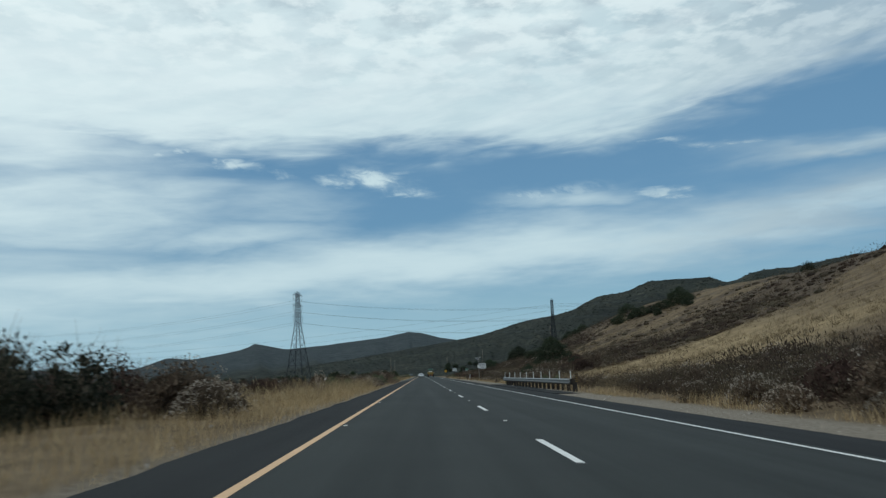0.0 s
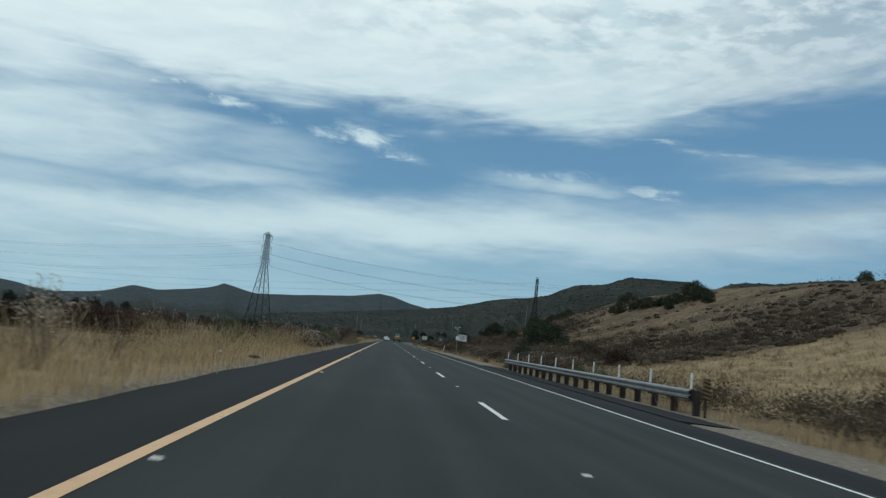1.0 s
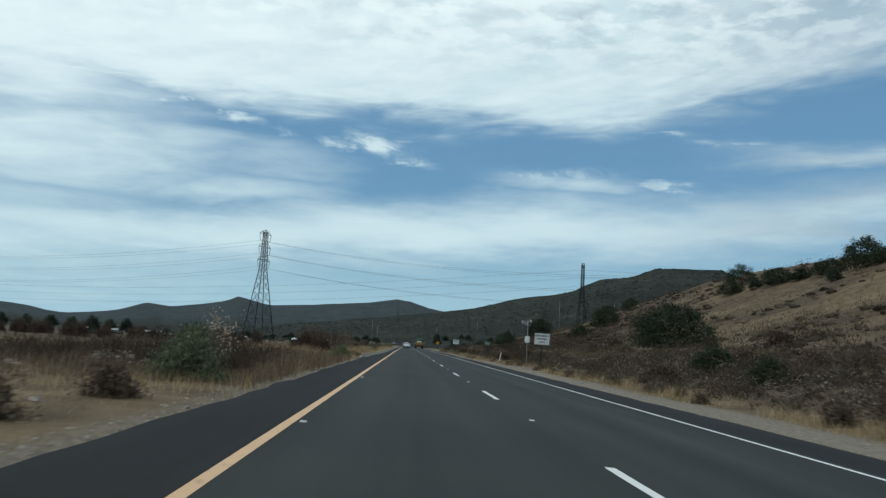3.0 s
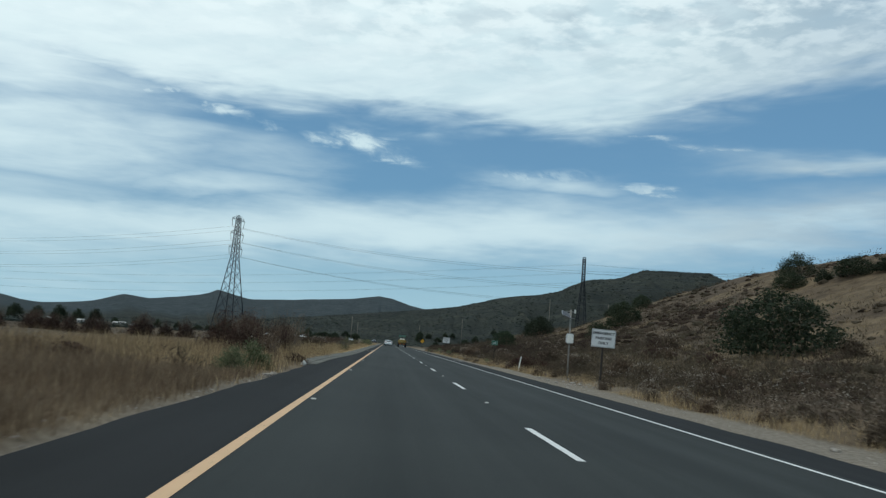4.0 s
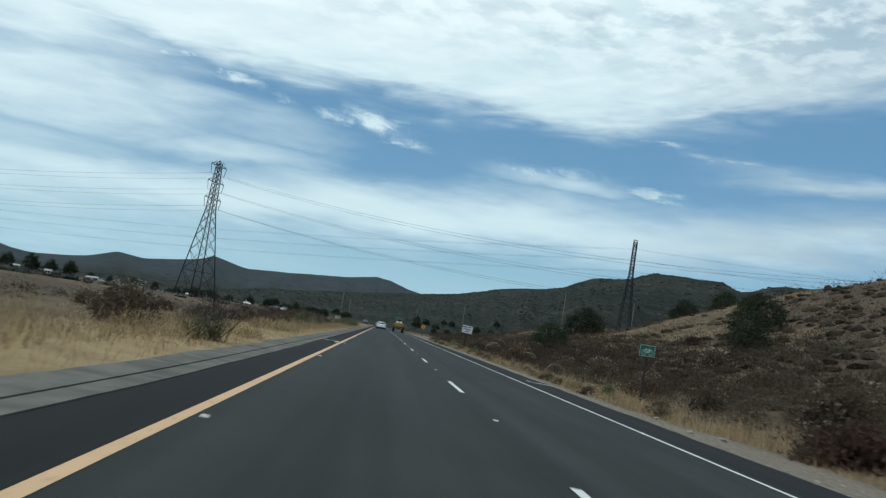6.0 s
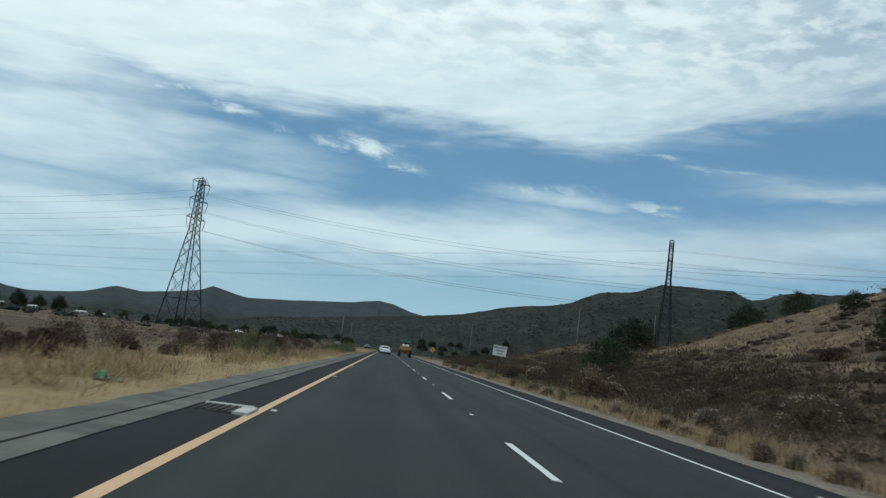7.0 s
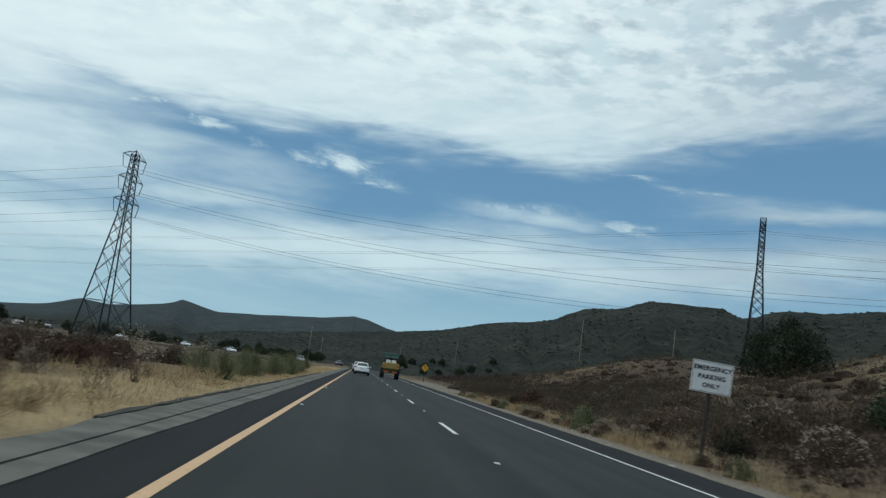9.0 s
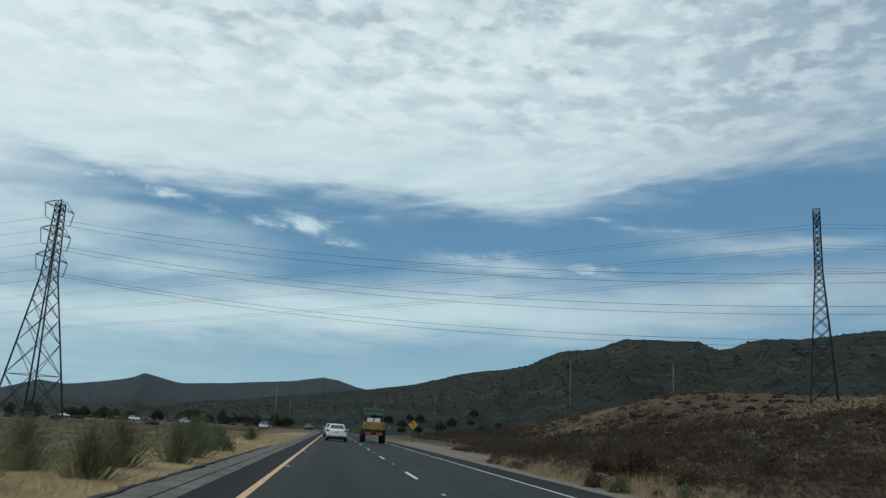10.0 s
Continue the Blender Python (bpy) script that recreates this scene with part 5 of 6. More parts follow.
# right verge, one by one
for kind, x, y, s in (("pale", 8.0, 22.5, 0.9), ("pale", 8.6, 26.5, 1.0), ("brown", 7.9, 30.0, 0.8), ("pale", 8.5, 18.5, 0.7), ("green", 7.5, 90.6, 0.42), ("pale", 7.45, 85.6, 0.62), ("pale", 8.0, 79.0, 0.6), ("green", 8.8, 72.0, 0.7), ("green", 9.2, 69.0, 0.6),
                      ("stalks", 7.2, 52.0, 0.7), ("stalks", 7.5, 88.0, 0.6), ("green", 7.3, 232.4, 0.72), ("green", 8.6, 222.0, 0.45), ("green", 7.8, 262.5, 0.85), ("pale", 7.6, 258.5, 0.7), ("pale", 8.0, 255.5, 0.8), ("tall_green", 9.4, 251.0, 0.55),
                      ("pale", 8.8, 134.0, 0.6), ("pale", 9.2, 139.0, 0.6), ("stalks2", 7.2, 145.5, 0.7), ("stalks2", 7.1, 205.0, 0.8), ("stalks", 7.2, 209.0, 0.55), ("stalks2", 7.2, 199.0, 0.8)):
    grow(kind, x, y, s)
# shrubs strewn over the lower slope
count = 0
while count < 95:
    y = random.uniform(4, 300)
    x = 8.0 + abs(random.gauss(0, 1)) * (7.5 if y < 100 else 10.5)
    if x > 36 or (138 < y < 147 and x < 10.5) or (147 <= y < 155 and x < 10) or (241 < y < 251 and x < 10) or (abs(y - 183) < 2 and x < 9.5) or (44 < y < 86 and x < 9.0):
        continue
    if x > 9.5 and float(brush_mass(np.array(x), np.array(y))) < 0.0:
        continue
    pick = random.random()
    kind = ("pale" if pick < 0.22 else "brown" if pick < 0.6 else "brown2" if pick < 0.85 else "rust") if y < 110 else ("pale" if pick < 0.08 else "brown" if pick < 0.35 else "brown2" if pick < 0.65 else "rust")
    near = x < 8.6
    grow(kind, x, y, random.uniform(0.35, 0.6) if near else random.uniform(0.7, 1.35))
    count += 1
# ragged tufts along the edge of the dirt
y = 96.0
while y < 300:
    late = y > 176
    y += random.uniform(0.7, 1.6) if late else random.uniform(1.2, 2.6)
    x = random.uniform(6.55, 7.9) if late else random.uniform(7.5, 8.5)
    if any(abs(y - q) < 1.2 for q in (145.6, 153.0, 164.5, 183.3, 249.4)):
        continue
    grow(random.choice(("stalks2", "brown", "brown2", "pale", "brown", "green") if late else ("stalks2", "stalks", "brown", "stalks2", "brown2", "pale")), x, y, random.uniform(0.28, 0.5) if late else random.uniform(0.3, 0.6))
# trees standing in the flat field
for x, y, s in ((-238, 791, 1.7), (-250, 786, 1.5), (-262, 780, 1.8), (-275, 770, 1.6), (-290, 765, 1.9), (-305, 755, 1.6), (-246, 770, 1.0), (-225, 800, 0.9), (-320, 745, 1.8), (-335, 735, 1.7), (-255, 760, 0.9), (-285, 750, 1.1),
                (-68, 446, 0.6), (-150, 700, 0.8), (-165, 705, 0.9), (-110, 690, 0.7), (-92, 640, 0.6), (-185, 720, 0.8), (-128, 745, 0.9), (-72, 700, 0.7), (-58, 690, 0.8)):
    grow("tree2", x, y, s)


# dark tree belt along the foot of the hills
for i in range(64):
    x = random.uniform(-135, -16) if i % 3 else random.uniform(18, 95)
    grow("tree2", x, random.uniform(590, 720), random.uniform(0.5, 0.95), flat=random.uniform(0.6, 0.9))



# ---- plants past counting


def scatter(name, pts, scale, mat, label, seed, leaf_n, leaf, squash=0.62, category="brush", ratio=0.45, body=0.72):
    """Many small bushes joined: a rough core and a coat of leaves each."""
    rng = np.random.RandomState(seed)
    base = np.array([(0, 0, 1.0), (0.894, 0, 0.447), (0.276, 0.851, 0.447), (-0.724, 0.526, 0.447), (-0.724, -0.526, 0.447), (0.276, -0.851, 0.447),
                     (0.95, 0.3, -0.2), (0, 1, -0.2), (-0.95, 0.3, -0.2), (-0.59, -0.81, -0.2), (0.59, -0.81, -0.2)])
    tri = np.array([(0, 1, 2), (0, 2, 3), (0, 3, 4), (0, 4, 5), (0, 5, 1), (1, 6, 2), (2, 6, 7), (2, 7, 3), (3, 7, 8), (3, 8, 4), (4, 8, 9), (4, 9, 5), (5, 9, 10), (5, 10, 1), (1, 10, 6)])
    if not leaf_n:
        base[6:, 2] = -0.95
    n = len(pts)
    s = scale[:, None, None]
    v = base[None] * (1 + rng.uniform(-0.3, 0.3, (n, len(base), 1))) * np.array([1, 1, squash]) * s * body + pts[:, None, :]
    f = tri[None] + (np.arange(n) * len(base))[:, None, None]
    V, F = ([v.reshape(-1, 3)], [f.reshape(-1, 3).tolist()]) if body else ([np.zeros((0, 3))], [[]])
    if leaf_n:
        d = rng.normal(size=(n, leaf_n, 3))
        d[..., 2] = np.abs(d[..., 2])
        d /= np.linalg.norm(d, axis=2, keepdims=True)
        c = d * rng.uniform(0.6, 1.05, (n, leaf_n, 1)) * np.array([1, 1, squash * 1.15]) * s + pts[:, None, :]
        lv, lf = leaves(rng, c.reshape(-1, 3), leaf, 0.0, ratio, (d + np.array([0, 0, 0.5])).reshape(-1, 3) if ratio < 0.4 else None)
        F.append((lf + len(V[0])).tolist())
        V.append(lv)
    ob = link_mesh(name, np.concatenate(V).tolist(), sum(F, []), mat, smooth=not leaf_n)
    patch = np.clip(0.45 + 0.4 * waves(pts[:, 0], pts[:, 1], 0.3, seed + 70) + 0.16 * rng.normal(size=n), 0, 1)
    stretch = 0.24 * smooth(pts[:, 1], 134, 146) * (1 - smooth(pts[:, 1], 178, 190)) - 0.06 * smooth(pts[:, 1], 186, 204) * (1 - smooth(pts[:, 0], 30, 40)) * (pts[:, 0] > 0)
    patch = np.clip(patch + stretch, 0, 1)
    tone = np.concatenate(([np.repeat(patch, len(base))] if body else []) + ([np.repeat(patch, 4 * leaf_n)] if leaf_n else []))
    a = ob.data.attributes.new("tone", "FLOAT", "POINT")
    a.data.foreach_set("value", tone.astype(np.float32))
    return tagged(ob, label, category, kind="stuff")


def field(seed, n, fx, fy, keep):
    rng = np.random.RandomState(seed)
    x, y = fx(rng, n), fy(rng, n)
    k = keep(x, y, rng)
    x, y = x[k], y[k]
    return np.column_stack([x, y, land(x, y)])


p = field(30, 7600, lambda r, n: 8.8 + np.abs(r.normal(size=n)) * 6, lambda r, n: r.uniform(-2, 330, n),
          lambda x, y, r: (x < 19) & (brush_mass(x, y) + r.uniform(-0.3, 0.3, len(x)) > 0.05))
scatter("slope_brush", p, np.random.RandomState(5).uniform(0.2, 1.0, len(p)) ** 1.5, M["brush_leaf"], "low brown dried brush along the foot of the slope", 30, 56, 0.048, 0.95, ratio=0.3, body=0.0)
p = field(29, 2300, lambda r, n: 8.5 + np.abs(r.normal(size=n)) * 3.2, lambda r, n: r.uniform(-2, 84, n),
          lambda x, y, r: (x < 15) & ~((y > 46) & (x < 8.7)) & ~((y > 52) & (x > 10.0 + 1.5 * np.sin(y * 0.7))) & (waves(x, y, 0.5, 57) + r.uniform(-0.6, 0.6, len(x)) > -0.2))
scatter("near_brush", p, np.random.RandomState(9).uniform(0.3, 0.95, len(p)), M["brush_leaf"], "dense brown brush at the foot of the slope", 29, 46, 0.048, 0.9, ratio=0.35, body=0.0)
p = field(28, 1500, lambda r, n: 9.0 + np.abs(r.normal(size=n)) * 5, lambda r, n: r.uniform(8, 150, n),
          lambda x, y, r: (x < 22) & ~((y > 46) & (x < 9.4)) & ~((y > 52) & (y < 84) & (x > 10.5)) & (waves(x, y, 0.35, 58) + r.uniform(-0.5, 0.5, len(x)) > 0.0))
p[:, 2] += 0.35
scatter("flower_heads", p, np.random.RandomState(10).uniform(0.2, 0.5, len(p)), M["seed"], "pale dry flower heads over the brush", 28, 16, 0.026, 0.7, ratio=0.6, body=0.0)
p = field(31, 11500, lambda r, n: 8.6 + np.abs(r.normal(size=n)) * 25, lambda r, n: r.uniform(-5, 420, n),
          lambda x, y, r: (x > 13) & (x < 72) & (brush_mass(x, y) + r.uniform(-0.3, 0.3, len(x)) > 0.12))
scatter("hillside_brush", p, np.clip(0.8 + 0.012 * p[:, 0], 0.8, 1.15) * (0.55 + 1.7 * np.random.RandomState(1).uniform(0, 1, len(p)) ** 1.5), M["brush_leaf"], "brown dried brush scattered over the grassy hillside", 31, 26, 0.12, 0.62, ratio=0.22, body=0.3)
p = field(32, 2600, lambda r, n: -np.abs(r.normal(size=n)) * 28 - 11, lambda r, n: r.uniform(0, 420, n),
          lambda x, y, r: (x > -95) & (waves(x, y, 0.07, 41) + r.uniform(-0.4, 0.4, len(x)) > 0.25))
scatter("field_brush", p, np.random.RandomState(2).uniform(0.3, 0.9, len(p)), M["brush_leaf"], "rust-brown dry brush scattered over the flat field", 32, 70, 0.05, 0.8, ratio=0.22, body=0.2)
p = field(33, 1500, lambda r, n: r.uniform(-420, -30, n), lambda r, n: r.uniform(240, 760, n), lambda x, y, r: waves(x, y, 0.03, 42) + r.uniform(-0.5, 0.5, len(x)) > 0.2)
scatter("valley_brush", p, np.random.RandomState(3).uniform(0.7, 2.2, len(p)), M["hill_leaf"], "dark brush dotted over the valley floor", 33, 30, 0.25)
rh = np.random.RandomState(34)
az, rad = np.radians(rh.uniform(-34, 44, 34000)), 300 + 950 * rh.uniform(0, 1, 34000) ** 0.8
hx, hy = rad * np.sin(az), 190 + rad * np.cos(az)
ok = (far_hills(hx, hy) > 3.0) | ((hy > 455) & (hx > -25))
ok &= ~((np.abs(hx) < 14) & (hy < 545))
hx, hy = hx[ok], hy[ok]
hp = np.column_stack([hx, hy, land(hx, hy)])
scatter("chaparral", hp, (0.5 + 1.9 * np.random.RandomState(4).uniform(0, 1, len(hp)) ** 2.2) * (0.45 + rad[ok] / 1400), M["hill_leaf"], "dark chaparral covering the distant hills", 34, 0, 0.8, 0.36)


p = field(35, 14000, lambda r, n: 9.5 + np.abs(r.normal(size=n)) * 26, lambda r, n: r.uniform(10, 420, n),
          lambda x, y, r: (x < 78) & (brush_mass(x, y) + r.uniform(-0.25, 0.25, len(x)) < 0.1))
scatter("dry_tussocks", p, np.random.RandomState(6).uniform(0.15, 0.5, len(p)), M["tussock"], "tufts of dry golden grass over the hillside", 35, 20, 0.15, 0.8, ratio=0.05, body=0.0, category="grass")


p = field(36, 2800, lambda r, n: -6.2 - np.abs(r.normal(size=n)) * 4.5, lambda r, n: r.uniform(98, 121, n),
          lambda x, y, r: (x > -18) & (waves(x, y, 0.3, 55) + r.uniform(-0.5, 0.5, len(x)) > 0.0))
scatter("verge_weeds", p, np.random.RandomState(7).uniform(0.25, 0.6, len(p)), M["brush_leaf"], "brown dry weeds along the verge", 36, 34, 0.085, 1.2, ratio=0.1, body=0.0, category="dry weed")
for side, x0, x1, n in (("left", -5.5, -4.95, 1500), ("right", 5.5, 6.6, 2200)):
    p = field(37 + n, n, lambda r, m: r.uniform(x0, x1, m), lambda r, m: r.uniform(4, 126 if x0 < 0 else 300, m), lambda x, y, r: waves(x, y, 0.5, 56) + r.uniform(-0.6, 0.6, len(x)) > 0.0)
    scatter("gravel", p, np.random.RandomState(8).uniform(0.012, 0.045, len(p)), M["rock"], "loose pale gravel at the edge of the asphalt", 37 + n, 0, 0.1, 0.6, category="gravel")


def grass(name, seed, n, fx, fy, keep, h0, h1, label, wid=0.0055, mat=M["grass"]):
    rng = np.random.RandomState(seed)
    x, y = fx(rng, n), fy(rng, n)
    k = keep(x, y, rng)
    x, y = x[k], y[k]
    m = len(x)
    # blades stand in tufts
    tx, ty = rng.normal(size=m) * 0.05, rng.normal(size=m) * 0.05
    z = land(x, y) - 0.02
    h = rng.uniform(h0, h1, m) * np.clip(0.8 + 0.7 * waves(x, y, 0.9, 44) + 0.3 * waves(x, y, 2.6, 48), 0.25, 1.6)
    h = np.maximum(h, 0.12) * np.where(x < 0, (0.52 - 0.20 * smooth(y, 155, 170) + 0.22 * smooth(-x, 6.5, 9) * (1 - smooth(y, 150, 165))) * (1 + 0.55 * waves(x, y, 0.22, 50) + 0.35 * smooth(y, 28, 34) * (1 - smooth(y, 56, 64))) * (1 - 0.6 * smooth(y, 64, 69) * (1 - smooth(y, 90, 95))), 1.0)
    lean = rng.normal(size=(m, 2)) * 0.28
    a = rng.uniform(0, 6.28, m)
    w = wid * rng.uniform(0.7, 1.5, m)
    dx, dy = np.cos(a) * w, np.sin(a) * w
    b0 = np.column_stack([x + tx - dx, y + ty - dy, z])
    b1 = np.column_stack([x + tx + dx, y + ty + dy, z])
    m0 = np.column_stack([x + tx - dx * 0.7 + lean[:, 0] * h * 0.4, y + ty - dy * 0.7 + lean[:, 1] * h * 0.4, z + h * 0.6])
    m1 = np.column_stack([x + tx + dx * 0.7 + lean[:, 0] * h * 0.4, y + ty + dy * 0.7 + lean[:, 1] * h * 0.4, z + h * 0.6])
    t = np.column_stack([x + tx + lean[:, 0] * h, y + ty + lean[:, 1] * h, z + h])
    v = np.stack([b0, b1, m0, m1, t], 1).reshape(-1, 3)
    i = np.arange(m) * 5
    quads = np.column_stack([i, i + 1, i + 3, i + 2]).tolist()
    tris = np.column_stack([i + 2, i + 3, i + 4]).tolist()
    return tagged(link_mesh(name, v.tolist(), quads + tris, mat), label, "grass", kind="stuff")


grass("verge_grass", 51, 135000, lambda r, n: -5.0 - np.abs(r.normal(size=n)) * 3.2, lambda r, n: r.uniform(2, 335, n),
      lambda x, y, r: (x < np.where(y > 126, -5.25 - 0.42 * (1 - smooth(y, 138, 168)), -5.0)) & (waves(x, y, 0.35, 45) + r.uniform(-0.9, 0.9, len(x)) > -0.25) & ~((y > 97) & (y < 124) & (r.uniform(0, 1, len(x)) < 0.8)) & ((x > -9.5) | (y < 130)), 0.25, 0.75, "tall dry golden grass along the verge", 0.0038)
grass("brown_verge_grass", 55, 60000, lambda r, n: -5.15 - np.abs(r.normal(size=n)) * 4.5, lambda r, n: r.uniform(94, 122, n),
      lambda x, y, r: (x > -24) & (waves(x, y, 0.4, 59) + r.uniform(-0.9, 0.9, len(x)) > -0.3), 0.5, 1.05, "tall brownish dry grass and weeds on the verge", 0.0042, M["weed_straw"])
p = field(38, 2100, lambda r, n: -5.5 - np.abs(r.normal(size=n)) * 1.9, lambda r, n: r.uniform(20, 250, n),
          lambda x, y, r: (x > -10) & ((y < 66) | (y > 133)) & (waves(x, y, 0.45, 60) + r.uniform(-0.4, 0.4, len(x)) > 0.1))
scatter("grass_tufts", p, np.random.RandomState(11).uniform(0.25, 0.6, len(p)) * (1 + 0.5 * (1 - smooth(p[:, 1], 66, 75)) - 0.35 * smooth(p[:, 1], 160, 175)), M["grass"], "fluffy tufts of pale dry grass on the verge", 38, 60, 0.13, 1.0, ratio=0.035, body=0.0, category="grass")
grass("straw_field_grass", 56, 40000, lambda r, n: -5.15 - np.abs(r.normal(size=n)) * 8, lambda r, n: r.uniform(119, 172, n),
      lambda x, y, r: (x > -45) & ((x < -6.2) | (y < 134)) & (waves(x, y, 0.35, 64) + r.uniform(-0.9, 0.9, len(x)) > -0.4), 0.40, 0.95, "tall pale straw grass beyond the verge", 0.0065, M["slope_straw"])
grass("field_grass", 52, 55000, lambda r, n: -8 - np.abs(r.normal(size=n)) * 20, lambda r, n: r.uniform(5, 400, n),
      lambda x, y, r: (waves(x, y, 0.12, 46) + r.uniform(-0.8, 0.8, len(x)) > -0.15) & ((y < 150) | (r.uniform(0, 1, len(x)) < 0.3)), 0.16, 0.42, "short greyed dry grass over the flat field", 0.010, M["slope_straw"])
grass("slope_grass", 53, 85000, lambda r, n: 6.6 + np.abs(r.normal(size=n)) * 18, lambda r, n: r.uniform(2, 400, n),
      lambda x, y, r: waves(x, y, 0.14, 47) + r.uniform(-0.8, 0.8, len(x)) > np.where(x < 9.0, 9.0, np.where(brush_mass(x, y) > 0.05, 0.6, -0.3)), 0.2, 0.6, "dry golden grass on the slope", 0.008, M["slope_straw"])
grass("edge_grass", 54, 130000, lambda r, n: 6.45 + np.abs(r.normal(size=n)) * 1.9, lambda r, n: r.uniform(2, 300, n),
      lambda x, y, r: (x < 11) & ((x > 7.2) | (y > 174)) & ~((np.abs(y - 147) < 6) & (x < 7.9)) & (waves(x, y, 0.5, 49) + r.uniform(-0.6, 0.6, len(x)) > np.where(x < 8.0, 0.0, 0.25) - 0.4 * smooth(y, 150, 165) * (1 - smooth(y, 196, 212)) - 0.1 * smooth(y, 172, 180)), 0.12, 0.5, "short dry grass at the foot of the slope", 0.0045)

# ---------------------------------------------------------------- vehicles


def arc_wheel(e, x, y, r, w, rim_mat):
    bm = bmesh.new()
    prof = [(r * 0.62, -w / 2), (r * 0.92, -w / 2), (r, -w * 0.32), (r, w * 0.32), (r * 0.92, w / 2), (r * 0.62, w / 2)]
    n = 24
    rings = [[bm.verts.new((x + px, y + pr * math.cos(a), r + pr * math.sin(a))) for pr, px in prof] for a in [2 * math.pi * i / n for i in range(n)]]
    for i in range(n):
        for k in range(len(prof) - 1):
            bm.faces.new((rings[i][k], rings[i][k + 1], rings[(i + 1) % n][k + 1], rings[(i + 1) % n][k]))
    wheel = part("wheel", bm, M["rubber"], e, smooth=True)
    bm = bmesh.new()
    rod(bm, (x - w * 0.4, y, r), (x + w * 0.4, y, r), r * 0.62, n=20)
    part("rim", bm, rim_mat, wheel)


def body_loft(bm, rows):
    """rows: y, half width at sill, half width at belt, sill z, belt z, deck z; each row a ring, lofted front to back."""
    rings = []
    for y, ws, wb, zs, zb, zd in rows:
        c = [(-ws * 0.9, zs), (-ws, zs + 0.10), (-wb, zb), (-wb * 0.86, zd), (0, zd + 0.025), (wb * 0.86, zd), (wb, zb), (ws, zs + 0.10), (ws * 0.9, zs)]
        rings.append([bm.verts.new((x, y, z)) for x, z in c])
    for a, b in zip(rings[:-1], rings[1:]):
        for i in range(len(a)):
            j = (i + 1) % len(a)
            bm.faces.new((a[i], a[j], b[j], b[i]))
    bm.faces.new(rings[0])
    bm.faces.new(list(reversed(rings[-1])))
    return bm


def sedan(x, y, turn, paint, label, z=None, scale=1.0):
    z = road_z(x) if z is None else z
    e = thing("car", pose(x, y, z, 0, 0, turn) @ Matrix.Scale(scale, 4), label, "car", "cars")
    bm = bmesh.new()
    body_loft(bm, [(-2.34, 0.72, 0.78, 0.38, 0.72, 0.80), (-2.26, 0.84, 0.88, 0.30, 0.80, 0.98), (-1.9, 0.88, 0.90, 0.26, 0.84, 1.02), (-1.3, 0.90, 0.905, 0.24, 0.84, 0.99), (-0.2, 0.90, 0.905, 0.24, 0.82, 0.95),
                   (0.9, 0.90, 0.90, 0.24, 0.78, 0.92), (1.7, 0.88, 0.87, 0.26, 0.70, 0.82), (2.15, 0.82, 0.80, 0.30, 0.62, 0.72), (2.32, 0.68, 0.66, 0.34, 0.54, 0.60)])
    body = part("body", bm, paint, e, smooth=True)
    bm = bmesh.new()
    rings = []
    for yy, w0, w1, z0, z1 in ((-1.75, 0.72, 0.66, 1.00, 1.02), (-1.05, 0.78, 0.60, 0.96, 1.40), (-0.55, 0.80, 0.59, 0.94, 1.455), (0.15, 0.80, 0.58, 0.93, 1.44), (0.95, 0.76, 0.66, 0.91, 0.96)):
        rings.append([bm.verts.new(c) for c in ((-w0, yy, z0), (-w1, yy, z1 - 0.03), (-w1 * 0.8, yy, z1), (w1 * 0.8, yy, z1), (w1, yy, z1 - 0.03), (w0, yy, z0))])
    for a, b in zip(rings[:-1], rings[1:]):
        for i in range(5):
            bm.faces.new((a[i], a[i + 1], b[i + 1], b[i]))
    part("cabin", bm, paint, e, smooth=False)
    bm = bmesh.new()
    vs = [bm.verts.new(c) for c in ((-0.62, -1.70, 1.055), (0.62, -1.70, 1.055), (0.52, -1.12, 1.375), (-0.52, -1.12, 1.375))]
    bm.faces.new(vs)
    part("rear_window", bm, M["glass"], e)
    bm = bmesh.new()
    vs = [bm.verts.new(c) for c in ((-0.64, 0.92, 1.0), (-0.54, 0.22, 1.42), (0.54, 0.22, 1.42), (0.64, 0.92, 1.0))]
    bm.faces.new(vs)
    part("windscreen", bm, M["glass"], e)
    for s in (-1, 1):
        bm = bmesh.new()
        vs = [bm.verts.new((s * a, b, c)) for a, b, c in ((0.797, -1.15, 1.0), (0.635, -0.95, 1.36), (0.615, 0.1, 1.38), (0.79, 0.6, 0.99))]
        bm.faces.new(vs)
        part("side_window", bm, M["glass"], e)
        bm = boxed(s * 0.56, s * 0.87, -2.335, -2.10, 0.80, 0.95, bevel=0.03) if s > 0 else boxed(-0.87, -0.56, -2.335, -2.10, 0.80, 0.95, bevel=0.03)
        part("tail_light", bm, M["lamp_red"], e, "red tail light")
        bm = boxed(min(s * 0.9, s * 1.06), max(s * 0.9, s * 1.06), 0.45, 0.62, 0.95, 1.08, bevel=0.03)
        part("mirror", bm, paint, e)
        for yy in (-1.42, 1.38):
            arc_wheel(e, s * 0.80, yy, 0.33, 0.22, M["rim"])
    part("bumper", boxed(-0.86, 0.86, -2.40, -2.2, 0.42, 0.62, bevel=0.05), paint, e)
    part("diffuser", boxed(-0.80, 0.80, -2.37, -2.0, 0.22, 0.41, bevel=0.03), M["trim_black"], e, "black lower bumper")
    plate = part("number_plate", boxed(-0.155, 0.155, -2.368, -2.345, 0.70, 0.80, bevel=0.004), M["sign_white"], e)
